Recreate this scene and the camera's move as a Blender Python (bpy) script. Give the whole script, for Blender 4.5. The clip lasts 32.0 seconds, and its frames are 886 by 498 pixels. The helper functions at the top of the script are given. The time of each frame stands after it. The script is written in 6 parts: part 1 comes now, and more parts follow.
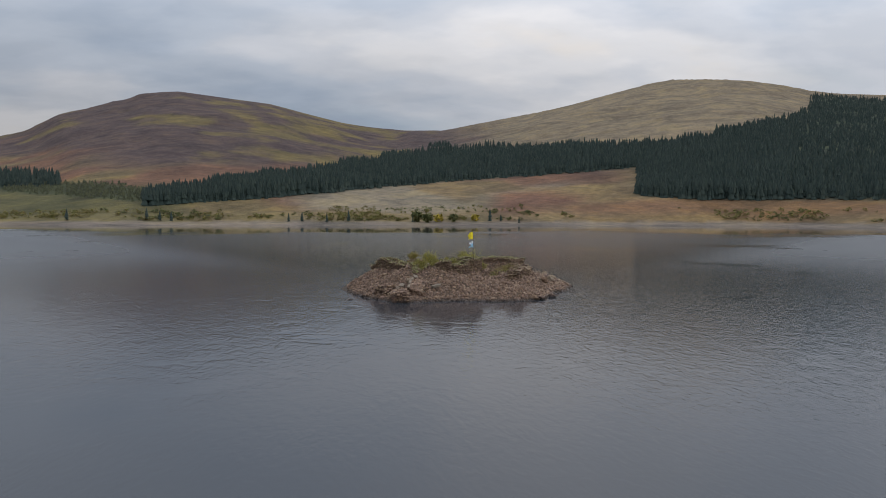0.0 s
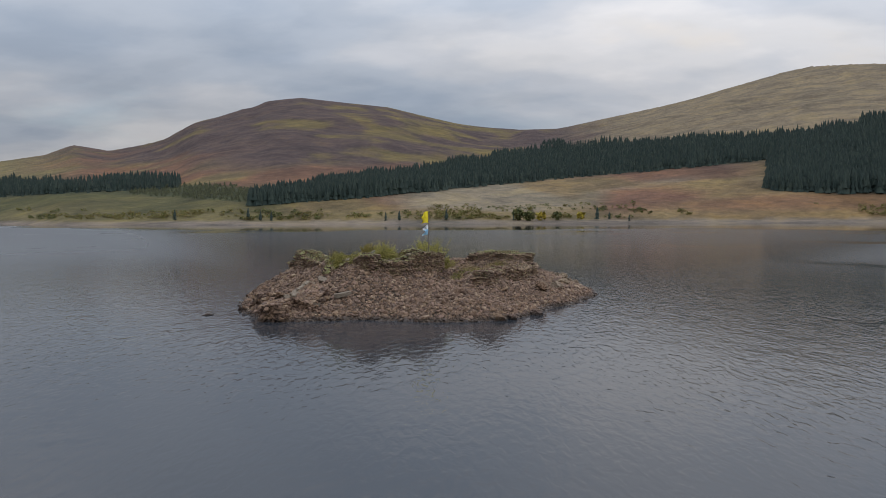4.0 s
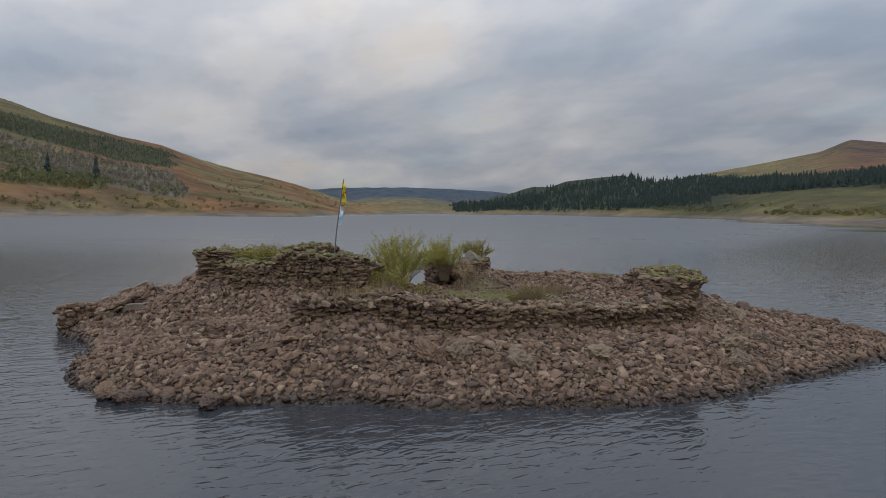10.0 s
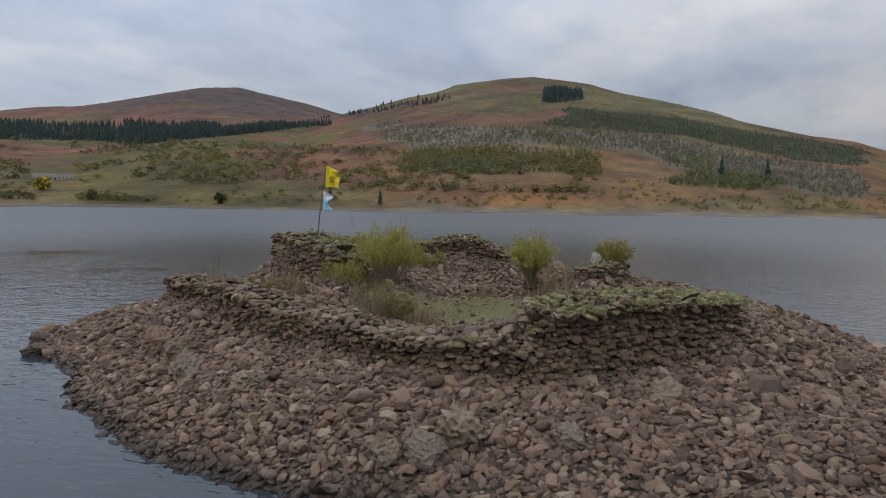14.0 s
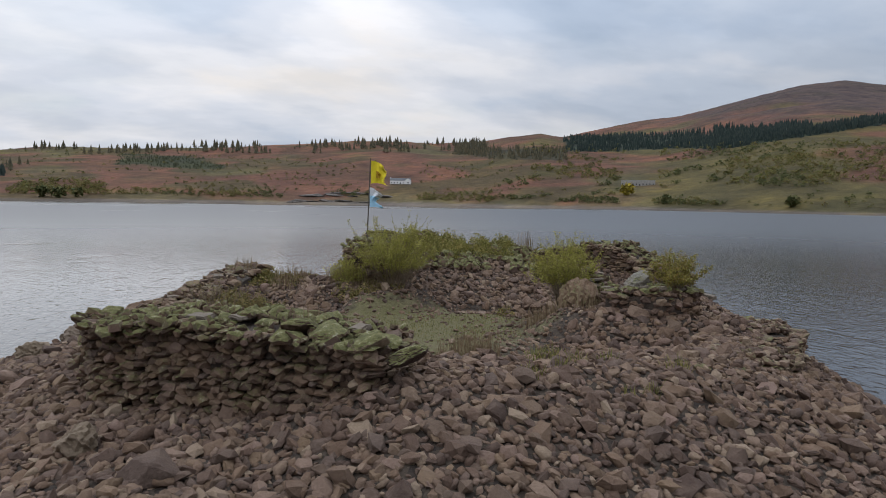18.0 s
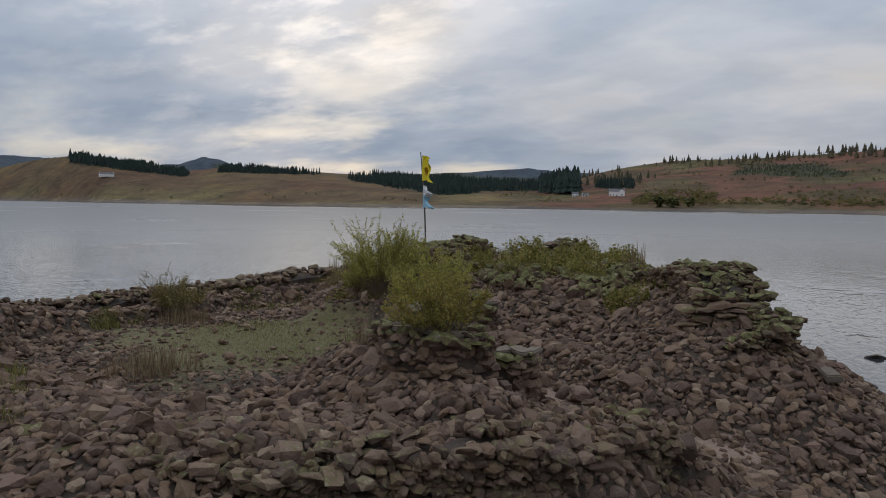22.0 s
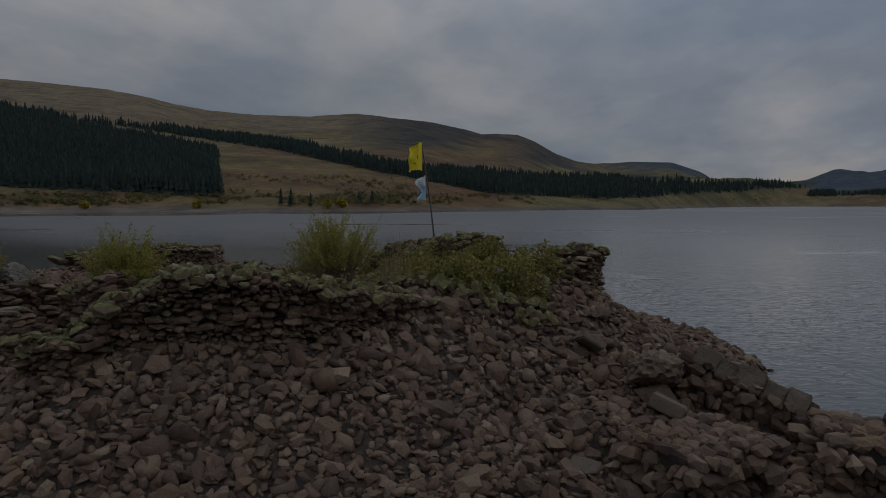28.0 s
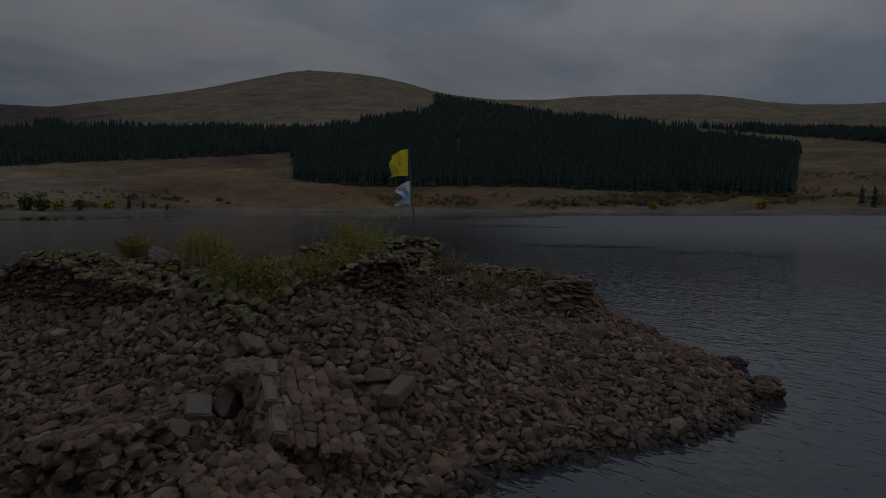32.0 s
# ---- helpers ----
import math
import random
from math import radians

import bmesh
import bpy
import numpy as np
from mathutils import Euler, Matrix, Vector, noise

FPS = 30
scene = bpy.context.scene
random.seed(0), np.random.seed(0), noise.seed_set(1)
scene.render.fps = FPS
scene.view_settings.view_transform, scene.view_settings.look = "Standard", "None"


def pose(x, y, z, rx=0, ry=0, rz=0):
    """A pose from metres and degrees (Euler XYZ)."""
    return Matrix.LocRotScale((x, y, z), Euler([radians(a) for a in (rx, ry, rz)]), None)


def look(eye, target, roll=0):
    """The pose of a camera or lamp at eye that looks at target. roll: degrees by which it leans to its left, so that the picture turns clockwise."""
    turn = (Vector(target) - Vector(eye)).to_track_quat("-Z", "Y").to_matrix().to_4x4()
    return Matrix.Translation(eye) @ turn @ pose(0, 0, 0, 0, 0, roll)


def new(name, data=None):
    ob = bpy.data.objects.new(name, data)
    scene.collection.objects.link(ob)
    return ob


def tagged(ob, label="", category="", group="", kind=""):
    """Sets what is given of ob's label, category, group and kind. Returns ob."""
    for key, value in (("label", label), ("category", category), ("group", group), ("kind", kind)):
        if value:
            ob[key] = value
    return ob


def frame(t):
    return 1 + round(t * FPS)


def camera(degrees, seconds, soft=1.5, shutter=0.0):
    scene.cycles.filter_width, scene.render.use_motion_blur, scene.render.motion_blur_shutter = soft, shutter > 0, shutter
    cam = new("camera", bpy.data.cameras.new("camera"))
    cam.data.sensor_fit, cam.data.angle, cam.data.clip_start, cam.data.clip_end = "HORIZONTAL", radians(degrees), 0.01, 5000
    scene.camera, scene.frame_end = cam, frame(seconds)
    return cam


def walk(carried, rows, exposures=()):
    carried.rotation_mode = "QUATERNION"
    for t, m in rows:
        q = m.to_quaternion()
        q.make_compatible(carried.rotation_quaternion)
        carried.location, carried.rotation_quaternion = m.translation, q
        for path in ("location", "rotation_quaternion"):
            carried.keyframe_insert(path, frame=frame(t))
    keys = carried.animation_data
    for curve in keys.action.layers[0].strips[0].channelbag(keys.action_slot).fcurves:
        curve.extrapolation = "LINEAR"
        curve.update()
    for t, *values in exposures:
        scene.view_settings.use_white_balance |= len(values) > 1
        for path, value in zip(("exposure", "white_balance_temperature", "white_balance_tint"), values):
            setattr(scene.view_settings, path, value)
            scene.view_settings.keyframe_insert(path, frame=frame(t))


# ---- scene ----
cam = camera(64.30, 32.0, soft=0.95)

PATH = [
    (0, (-16.681, -76.484, 8.476), (-14.980, -66.641, 7.992), 0.17),
    (0.5, (-15.304, -73.028, 8.086), (-13.681, -63.172, 7.611), 0.14),
    (1, (-13.660, -69.628, 7.725), (-12.097, -59.762, 7.249), 0.12),
    (1.5, (-11.680, -66.294, 7.411), (-10.173, -56.420, 6.933), 0.15),
    (2, (-9.506, -63.011, 7.139), (-8.154, -53.115, 6.665), 0.13),
    (2.5, (-7.118, -59.771, 6.905), (-6.065, -49.837, 6.436), 0.16),
    (4.5, (3.605, -47.857, 6.043), (3.092, -37.882, 5.574), -0.23),
    (5, (6.263, -44.903, 5.845), (5.054, -34.988, 5.369), -0.14),
    (5.5, (8.943, -42.006, 5.657), (7.056, -32.197, 5.175), -0.22),
    (6, (11.488, -38.942, 5.481), (8.939, -29.284, 5.001), -0.03),
    (6.5, (13.940, -35.795, 5.405), (10.352, -26.473, 4.924), 0.10),
    (7, (16.265, -32.594, 5.408), (11.483, -23.825, 4.924), 0.28),
    (7.5, (18.589, -29.298, 5.427), (13.415, -20.756, 4.921), 0.21),
    (8, (20.612, -26.002, 5.407), (15.021, -17.726, 4.899), 0.17),
    (8.5, (22.353, -22.384, 5.419), (16.061, -14.629, 4.906), 0.20),
    (9, (23.910, -18.782, 5.411), (16.673, -11.900, 4.895), 0.30),
    (9.5, (25.349, -15.042, 5.405), (17.319, -9.104, 4.880), 0.34),
    (10, (26.415, -11.383, 5.430), (17.954, -6.081, 4.891), 0.47),
    (10.5, (27.180, -7.709, 5.451), (18.186, -3.373, 4.900), 0.62),
    (11, (27.629, -4.026, 5.430), (18.142, -0.913, 4.880), 0.69),
    (11.5, (27.656, -0.528, 5.396), (17.878, 1.494, 4.844), 0.64),
    (12, (27.336, 2.866, 5.341), (17.390, 3.738, 4.773), 0.37),
    (12.5, (26.810, 6.022, 5.266), (16.837, 5.563, 4.691), 0.51),
    (13, (26.076, 8.985, 5.229), (16.223, 7.384, 4.634), 0.50),
    (13.5, (25.083, 11.710, 5.183), (15.439, 9.133, 4.575), 0.60),
    (15.5, (18.908, 20.232, 5.046), (11.053, 14.079, 4.386), 1.02),
    (16, (16.985, 21.799, 5.071), (9.820, 14.855, 4.406), 0.89),
    (16.5, (14.893, 23.131, 5.095), (8.527, 15.449, 4.425), 0.84),
    (17, (12.701, 24.164, 5.093), (7.087, 15.915, 4.433), 0.79),
    (17.5, (10.420, 24.943, 5.102), (5.580, 16.217, 4.437), 0.84),
    (18, (8.067, 25.459, 5.139), (4.048, 16.327, 4.462), 0.87),
    (18.5, (5.664, 25.708, 5.141), (2.493, 16.247, 4.475), 0.87),
    (19, (3.231, 25.769, 5.173), (0.947, 16.056, 4.504), 0.79),
    (19.5, (0.835, 25.543, 5.181), (-0.541, 15.660, 4.514), 0.80),
    (20, (-1.549, 25.118, 5.186), (-1.886, 15.146, 4.521), 0.75),
    (20.5, (-3.709, 24.543, 5.161), (-2.970, 14.591, 4.505), 0.69),
    (21, (-6.096, 23.648, 5.146), (-4.156, 13.860, 4.483), 0.80),
    (21.5, (-8.038, 22.642, 5.065), (-5.093, 13.108, 4.414), 0.78),
    (22, (-10.198, 21.334, 5.047), (-6.120, 12.227, 4.392), 0.72),
    (22.5, (-11.896, 20.056, 5.025), (-6.906, 11.415, 4.371), 0.67),
    (23, (-13.739, 18.338, 5.035), (-7.745, 10.361, 4.373), 0.73),
    (23.5, (-15.099, 16.737, 5.032), (-8.340, 9.397, 4.373), 0.76),
    (24, (-16.556, 14.731, 5.007), (-8.996, 8.219, 4.352), 0.68),
    (24.5, (-17.560, 13.004, 4.948), (-9.495, 7.125, 4.315), 0.67),
    (25, (-18.745, 10.848, 4.943), (-10.122, 5.824, 4.302), 0.72),
    (25.5, (-19.710, 8.993, 4.949), (-10.665, 4.779, 4.297), 0.76),
    (27.5, (-21.048, -0.170, 4.673), (-11.066, -0.229, 4.084), 0.39),
    (28, (-21.005, -2.471, 4.748), (-11.080, -1.428, 4.116), -0.03),
    (28.5, (-20.598, -4.609, 4.732), (-10.849, -2.476, 4.091), -0.13),
    (29, (-20.090, -6.858, 4.755), (-10.654, -3.614, 4.096), -0.08),
    (29.5, (-19.427, -8.723, 4.705), (-10.350, -4.574, 4.077), -0.01),
    (30, (-18.430, -10.825, 4.720), (-9.871, -5.692, 4.095), -0.01),
    (30.5, (-17.427, -12.571, 4.760), (-9.356, -6.702, 4.125), 0.13),
    (31, (-16.015, -14.433, 4.787), (-8.531, -7.831, 4.156), 0.01),
    (31.5, (-14.675, -15.935, 4.823), (-7.739, -8.759, 4.199), -0.07),
    (32, (-12.901, -17.484, 4.850), (-6.669, -9.688, 4.233), -0.13),
]
# the picture brightens towards the north, darkens against the light and fades out, a little bluer, at the end
EXPOSURES = [(0, 0.17, 6640, 10), (6, 0.2, 6640, 10), (8, 0.16, 6640, 10), (10, 0.02, 6610, 10), (12, -0.03, 6550, 10), (14, 0.11, 6516, 10), (18, 0.1, 6502, 10), (20, -0.12, 6495, 10), (21, -0.28, 6491, 10), (23, -0.66, 6484, 10), (25, -1.07, 6460, 10), (28, -1.6, 6400, 10), (30, -1.88, 6290, 10), (32, -2.28, 6180, 10)]
walk(cam, [(t, look(eye, target, roll)) for t, eye, target, roll in PATH], EXPOSURES)

# ---- world, sun ----
SUN_AZ, SUN_EL = 216.0, 18.0          # degrees counter-clockwise from +y, and above the horizon
world = bpy.data.worlds.new("overcast_sky")
scene.world = world
world.use_nodes = True
wn, wl = world.node_tree.nodes, world.node_tree.links
wn.clear()


def wnode(kind, **props):
    n = wn.new(kind)
    for k, v in props.items():
        if k == "op":
            n.operation = v
        else:
            n.inputs[int(k[1:])].default_value = v
    return n


w_out = wn.new("ShaderNodeOutputWorld")
sky = wn.new("ShaderNodeTexSky")
sky.sky_type, sky.sun_disc = "NISHITA", False
sky.sun_elevation, sky.sun_rotation = radians(SUN_EL), radians(360 - SUN_AZ)
bg_sky = wnode("ShaderNodeBackground", i1=0.1)
wl.new(sky.outputs[0], bg_sky.inputs[0])
way = wn.new("ShaderNodeTexCoord")
split = wn.new("ShaderNodeSeparateXYZ")
wl.new(way.outputs["Generated"], split.inputs[0])
up = wnode("ShaderNodeMath", op="MAXIMUM", i1=0.0)
wl.new(split.outputs[2], up.inputs[0])
lift = wnode("ShaderNodeMath", op="ADD", i1=0.22)
wl.new(up.outputs[0], lift.inputs[0])
flat = wnode("ShaderNodeVectorMath", op="DIVIDE")
comb = wn.new("ShaderNodeCombineXYZ")
for i in range(3):
    wl.new(lift.outputs[0], comb.inputs[i])
wl.new(way.outputs["Generated"], flat.inputs[0])
wl.new(comb.outputs[0], flat.inputs[1])


def cloud_noise(scale, detail, rough, offset, stretch):
    m = wn.new("ShaderNodeMapping")
    m.inputs["Location"].default_value = offset
    m.inputs["Rotation"].default_value = (0, 0, radians(35))
    m.inputs["Scale"].default_value = stretch
    wl.new(flat.outputs[0], m.inputs[0])
    n = wn.new("ShaderNodeTexNoise")
    n.inputs["Scale"].default_value, n.inputs["Detail"].default_value = scale, detail
    n.inputs["Roughness"].default_value = rough
    n.inputs["Distortion"].default_value = 0.1
    wl.new(m.outputs[0], n.inputs["Vector"])
    return n.outputs["Fac"]


def wramp(fac, stops):
    r = wn.new("ShaderNodeValToRGB")
    r.color_ramp.interpolation = "EASE"
    while len(r.color_ramp.elements) < len(stops):
        r.color_ramp.elements.new(0.5)
    for e, (p, c) in zip(r.color_ramp.elements, stops):
        e.position, e.color = p, (*c, 1)
    wl.new(fac, r.inputs[0])
    return r.outputs[0]


cover = wramp(cloud_noise(1.1, 5, 0.5, (3.1, 1.7, 0), (1.0, 1.25, 1)), [(0.30, (0.82,) * 3), (0.46, (1, 1, 1))])
tone = wramp(cloud_noise(1.0, 6, 0.47, (7.4, 2.2, 4), (1.0, 1.3, 1)),
             [(0.32, (0.332, 0.395, 0.496)), (0.44, (0.412, 0.465, 0.552)), (0.53, (0.501, 0.533, 0.597)), (0.62, (0.60, 0.612, 0.65)), (0.73, (0.66, 0.635, 0.62))])
wisps = wramp(cloud_noise(2.6, 6, 0.52, (2.4, 9.1, 1), (1.0, 1.5, 1)), [(0.34, (0.92, 0.93, 0.94)), (0.5, (1, 1, 1)), (0.66, (1.08, 1.07, 1.06))])
streaked = wn.new("ShaderNodeMix")
streaked.data_type, streaked.blend_type = "RGBA", "MULTIPLY"
streaked.inputs["Factor"].default_value = 1.0
wl.new(tone, streaked.inputs["A"])
wl.new(wisps, streaked.inputs["B"])
sun_way = wn.new("ShaderNodeVectorMath")
sun_way.operation = "DOT_PRODUCT"
sx, sy, sz = (-math.sin(radians(SUN_AZ)) * math.cos(radians(SUN_EL)), math.cos(radians(SUN_AZ)) * math.cos(radians(SUN_EL)), math.sin(radians(SUN_EL)))
sun_way.inputs[1].default_value = (sx, sy, sz)
wl.new(way.outputs["Generated"], sun_way.inputs[0])
side = wnode("ShaderNodeMath", op="MULTIPLY", i1=0.29)
wl.new(sun_way.outputs["Value"], side.inputs[0])
tilt_up = wnode("ShaderNodeMath", op="MULTIPLY", i1=2.45)
wl.new(up.outputs[0], tilt_up.inputs[0])
high = wnode("ShaderNodeMath", op="ADD", i1=0.60)
wl.new(tilt_up.outputs[0], high.inputs[0])
low = wnode("ShaderNodeMath", op="MULTIPLY_ADD", i1=-1.2, i2=0.2)     # paler towards the horizon
wl.new(up.outputs[0], low.inputs[0])
pale = wnode("ShaderNodeMath", op="MAXIMUM", i1=0.0)
wl.new(low.outputs[0], pale.inputs[0])
clear = wnode("ShaderNodeMath", op="ADD")
wl.new(high.outputs[0], clear.inputs[0])
wl.new(pale.outputs[0], clear.inputs[1])
lit = wnode("ShaderNodeMath", op="ADD")
wl.new(side.outputs[0], lit.inputs[0])
wl.new(clear.outputs[0], lit.inputs[1])
pos_dot = wnode("ShaderNodeMath", op="MAXIMUM", i1=0.0)
wl.new(sun_way.outputs["Value"], pos_dot.inputs[0])
glow = wnode("ShaderNodeMath", op="POWER", i1=34.0)
wl.new(pos_dot.outputs[0], glow.inputs[0])
breaks = wramp(cloud_noise(3.4, 7, 0.58, (1.2, 5.1, 2), (1.0, 1.5, 1)), [(0.47, (0.0,) * 3), (0.70, (1, 1, 1))])
glow_b = wnode("ShaderNodeMath", op="MULTIPLY")
wl.new(glow.outputs[0], glow_b.inputs[0])
wl.new(breaks, glow_b.inputs[1])
warm = wn.new("ShaderNodeMix")
warm.data_type, warm.blend_type = "RGBA", "ADD"
warm.inputs["B"].default_value = (0.38, 0.31, 0.23, 1)
wl.new(glow_b.outputs[0], warm.inputs["Factor"])
wl.new(streaked.outputs["Result"], warm.inputs["A"])
bg_cloud = wnode("ShaderNodeBackground", i1=1.0)
wl.new(lit.outputs[0], bg_cloud.inputs[1])
wl.new(warm.outputs["Result"], bg_cloud.inputs[0])
mixw = wn.new("ShaderNodeMixShader")
wl.new(cover, mixw.inputs[0])
wl.new(bg_sky.outputs[0], mixw.inputs[1])
wl.new(bg_cloud.outputs[0], mixw.inputs[2])
wl.new(mixw.outputs[0], w_out.inputs[0])

sun = new("sun", bpy.data.lights.new("sun", "SUN"))
sun.data.energy, sun.data.angle, sun.data.color = 0.45, radians(95), (1.0, 0.97, 0.92)
sun.matrix_world = look((0, 0, 300), (-sx, -sy, 300 - sz))

# ---- small tools ----
rng = np.random.default_rng(7)


def raw_mesh(name, verts, faces, mat=None, smooth=False, colors=None):
    """A mesh from arrays of points and of triangles or quads."""
    me = bpy.data.meshes.new(name)
    verts, faces = np.asarray(verts, np.float32), np.asarray(faces, np.int32)
    n, k = faces.shape
    me.vertices.add(len(verts))
    me.vertices.foreach_set("co", verts.ravel())
    me.loops.add(n * k)
    me.loops.foreach_set("vertex_index", faces.ravel())
    me.polygons.add(n)
    me.polygons.foreach_set("loop_start", np.arange(0, n * k, k, dtype=np.int32))
    me.polygons.foreach_set("use_smooth", np.full(n, smooth))
    if colors is not None:
        at = me.attributes.new("cover", "FLOAT_COLOR", "POINT")
        at.data.foreach_set("color", np.c_[colors, np.ones(len(colors))].astype(np.float32).ravel())
    if mat:
        me.materials.append(mat)
    me.update(calc_edges=True)
    return me


def part(name, me, parent, label=""):
    ob = new(name, me)
    ob.parent = parent
    return tagged(ob, label)


def thing(name, label, category, place=(0, 0, 0), group="", kind=""):
    ob = new(name)
    ob.location = place
    ob.empty_display_size = 0.2
    return tagged(ob, label, category, group, kind)


def bm_mesh(name, bm, mat, smooth=False):
    me = bpy.data.meshes.new(name)
    bm.to_mesh(me)
    bm.free()
    me.materials.append(mat)
    if smooth:
        me.polygons.foreach_set("use_smooth", np.full(len(me.polygons), True))
    return me


def lattice(u, v, scale, seed):
    """Smooth value noise in 0..1 at points (u, v)."""
    g = np.random.default_rng(seed).random((64, 64))
    u, v = np.asarray(u) / scale, np.asarray(v) / scale
    iu, iv = np.floor(u).astype(int), np.floor(v).astype(int)
    fu, fv = u - iu, v - iv
    fu, fv = fu * fu * (3 - 2 * fu), fv * fv * (3 - 2 * fv)
    p = lambda a, b: g[a % 64, b % 64]
    return (p(iu, iv) * (1 - fu) + p(iu + 1, iv) * fu) * (1 - fv) + (p(iu, iv + 1) * (1 - fu) + p(iu + 1, iv + 1) * fu) * fv


def fractal(u, v, scale, seed, octaves=4):
    tot, amp, s = 0, 0.5, scale
    for k in range(octaves):
        tot, amp, s = tot + amp * lattice(u, v, s, seed + k), amp / 2, s / 2
    return tot / (1 - 0.5 ** octaves)


def ease(x):
    x = np.clip(x, 0, 1)
    return x * x * (3 - 2 * x)


# ---- materials ----
def material(name, rough=0.8, metal=0.0):
    m = bpy.data.materials.new(name)
    m.use_nodes = True
    b = m.node_tree.nodes["Principled BSDF"]
    b.inputs["Roughness"].default_value, b.inputs["Metallic"].default_value = rough, metal
    b.inputs["Specular IOR Level"].default_value = 0.3
    return m, m.node_tree.nodes, m.node_tree.links, b


def tex_noise(n, l, scale, detail=6, rough=0.6, vector=None, distortion=0.0):
    t = n.new("ShaderNodeTexNoise")
    t.inputs["Scale"].default_value, t.inputs["Detail"].default_value = scale, detail
    t.inputs["Roughness"].default_value, t.inputs["Distortion"].default_value = rough, distortion
    if vector is not None:
        l.new(vector, t.inputs["Vector"])
    return t.outputs["Fac"]


def ramp(n, l, fac, stops, mode="LINEAR"):
    r = n.new("ShaderNodeValToRGB")
    r.color_ramp.interpolation = mode
    while len(r.color_ramp.elements) < len(stops):
        r.color_ramp.elements.new(0.5)
    for e, (p, c) in zip(r.color_ramp.elements, stops):
        e.position, e.color = p, (*c, 1)
    l.new(fac, r.inputs[0])
    return r.outputs[0]


def mix(n, l, fac, a, b, blend="MIX"):
    m = n.new("ShaderNodeMix")
    m.data_type, m.blend_type = "RGBA", blend
    for key, v in (("Factor", fac), ("A", a), ("B", b)):
        if isinstance(v, (int, float)):
            m.inputs[key].default_value = v
        elif isinstance(v, tuple):
            m.inputs[key].default_value = (*v, 1)
        else:
            l.new(v, m.inputs[key])
    return m.outputs["Result"]


def calc(n, l, op, a, b=0.0, clamp=False):
    m = n.new("ShaderNodeMath")
    m.operation, m.use_clamp = op, clamp
    for i, v in enumerate((a, b)):
        if isinstance(v, (int, float)):
            m.inputs[i].default_value = v
        else:
            l.new(v, m.inputs[i])
    return m.outputs[0]


def bump(n, l, b, height, strength, distance):
    t = n.new("ShaderNodeBump")
    t.inputs["Strength"].default_value, t.inputs["Distance"].default_value = strength, distance
    l.new(height, t.inputs["Height"])
    l.new(t.outputs[0], b.inputs["Normal"])


def where(n):
    g = n.new("ShaderNodeNewGeometry")
    return g


STONE_TONES = [(0.0, (0.088, 0.062, 0.051)), (0.17, (0.145, 0.102, 0.079)), (0.36, (0.205, 0.148, 0.106)), (0.5, (0.152, 0.112, 0.092)), (0.62, (0.118, 0.09, 0.077)),
               (0.76, (0.226, 0.168, 0.116)), (0.86, (0.225, 0.165, 0.14)), (0.94, (0.255, 0.20, 0.15)), (1.0, (0.315, 0.26, 0.20))]
STONE_TONES = [(p, (c[0] ** 1.12 * 1.04, c[1] ** 1.12 * 0.965, c[2] ** 1.12 * 0.90)) for p, c in STONE_TONES]
WALL_TONES = STONE_TONES


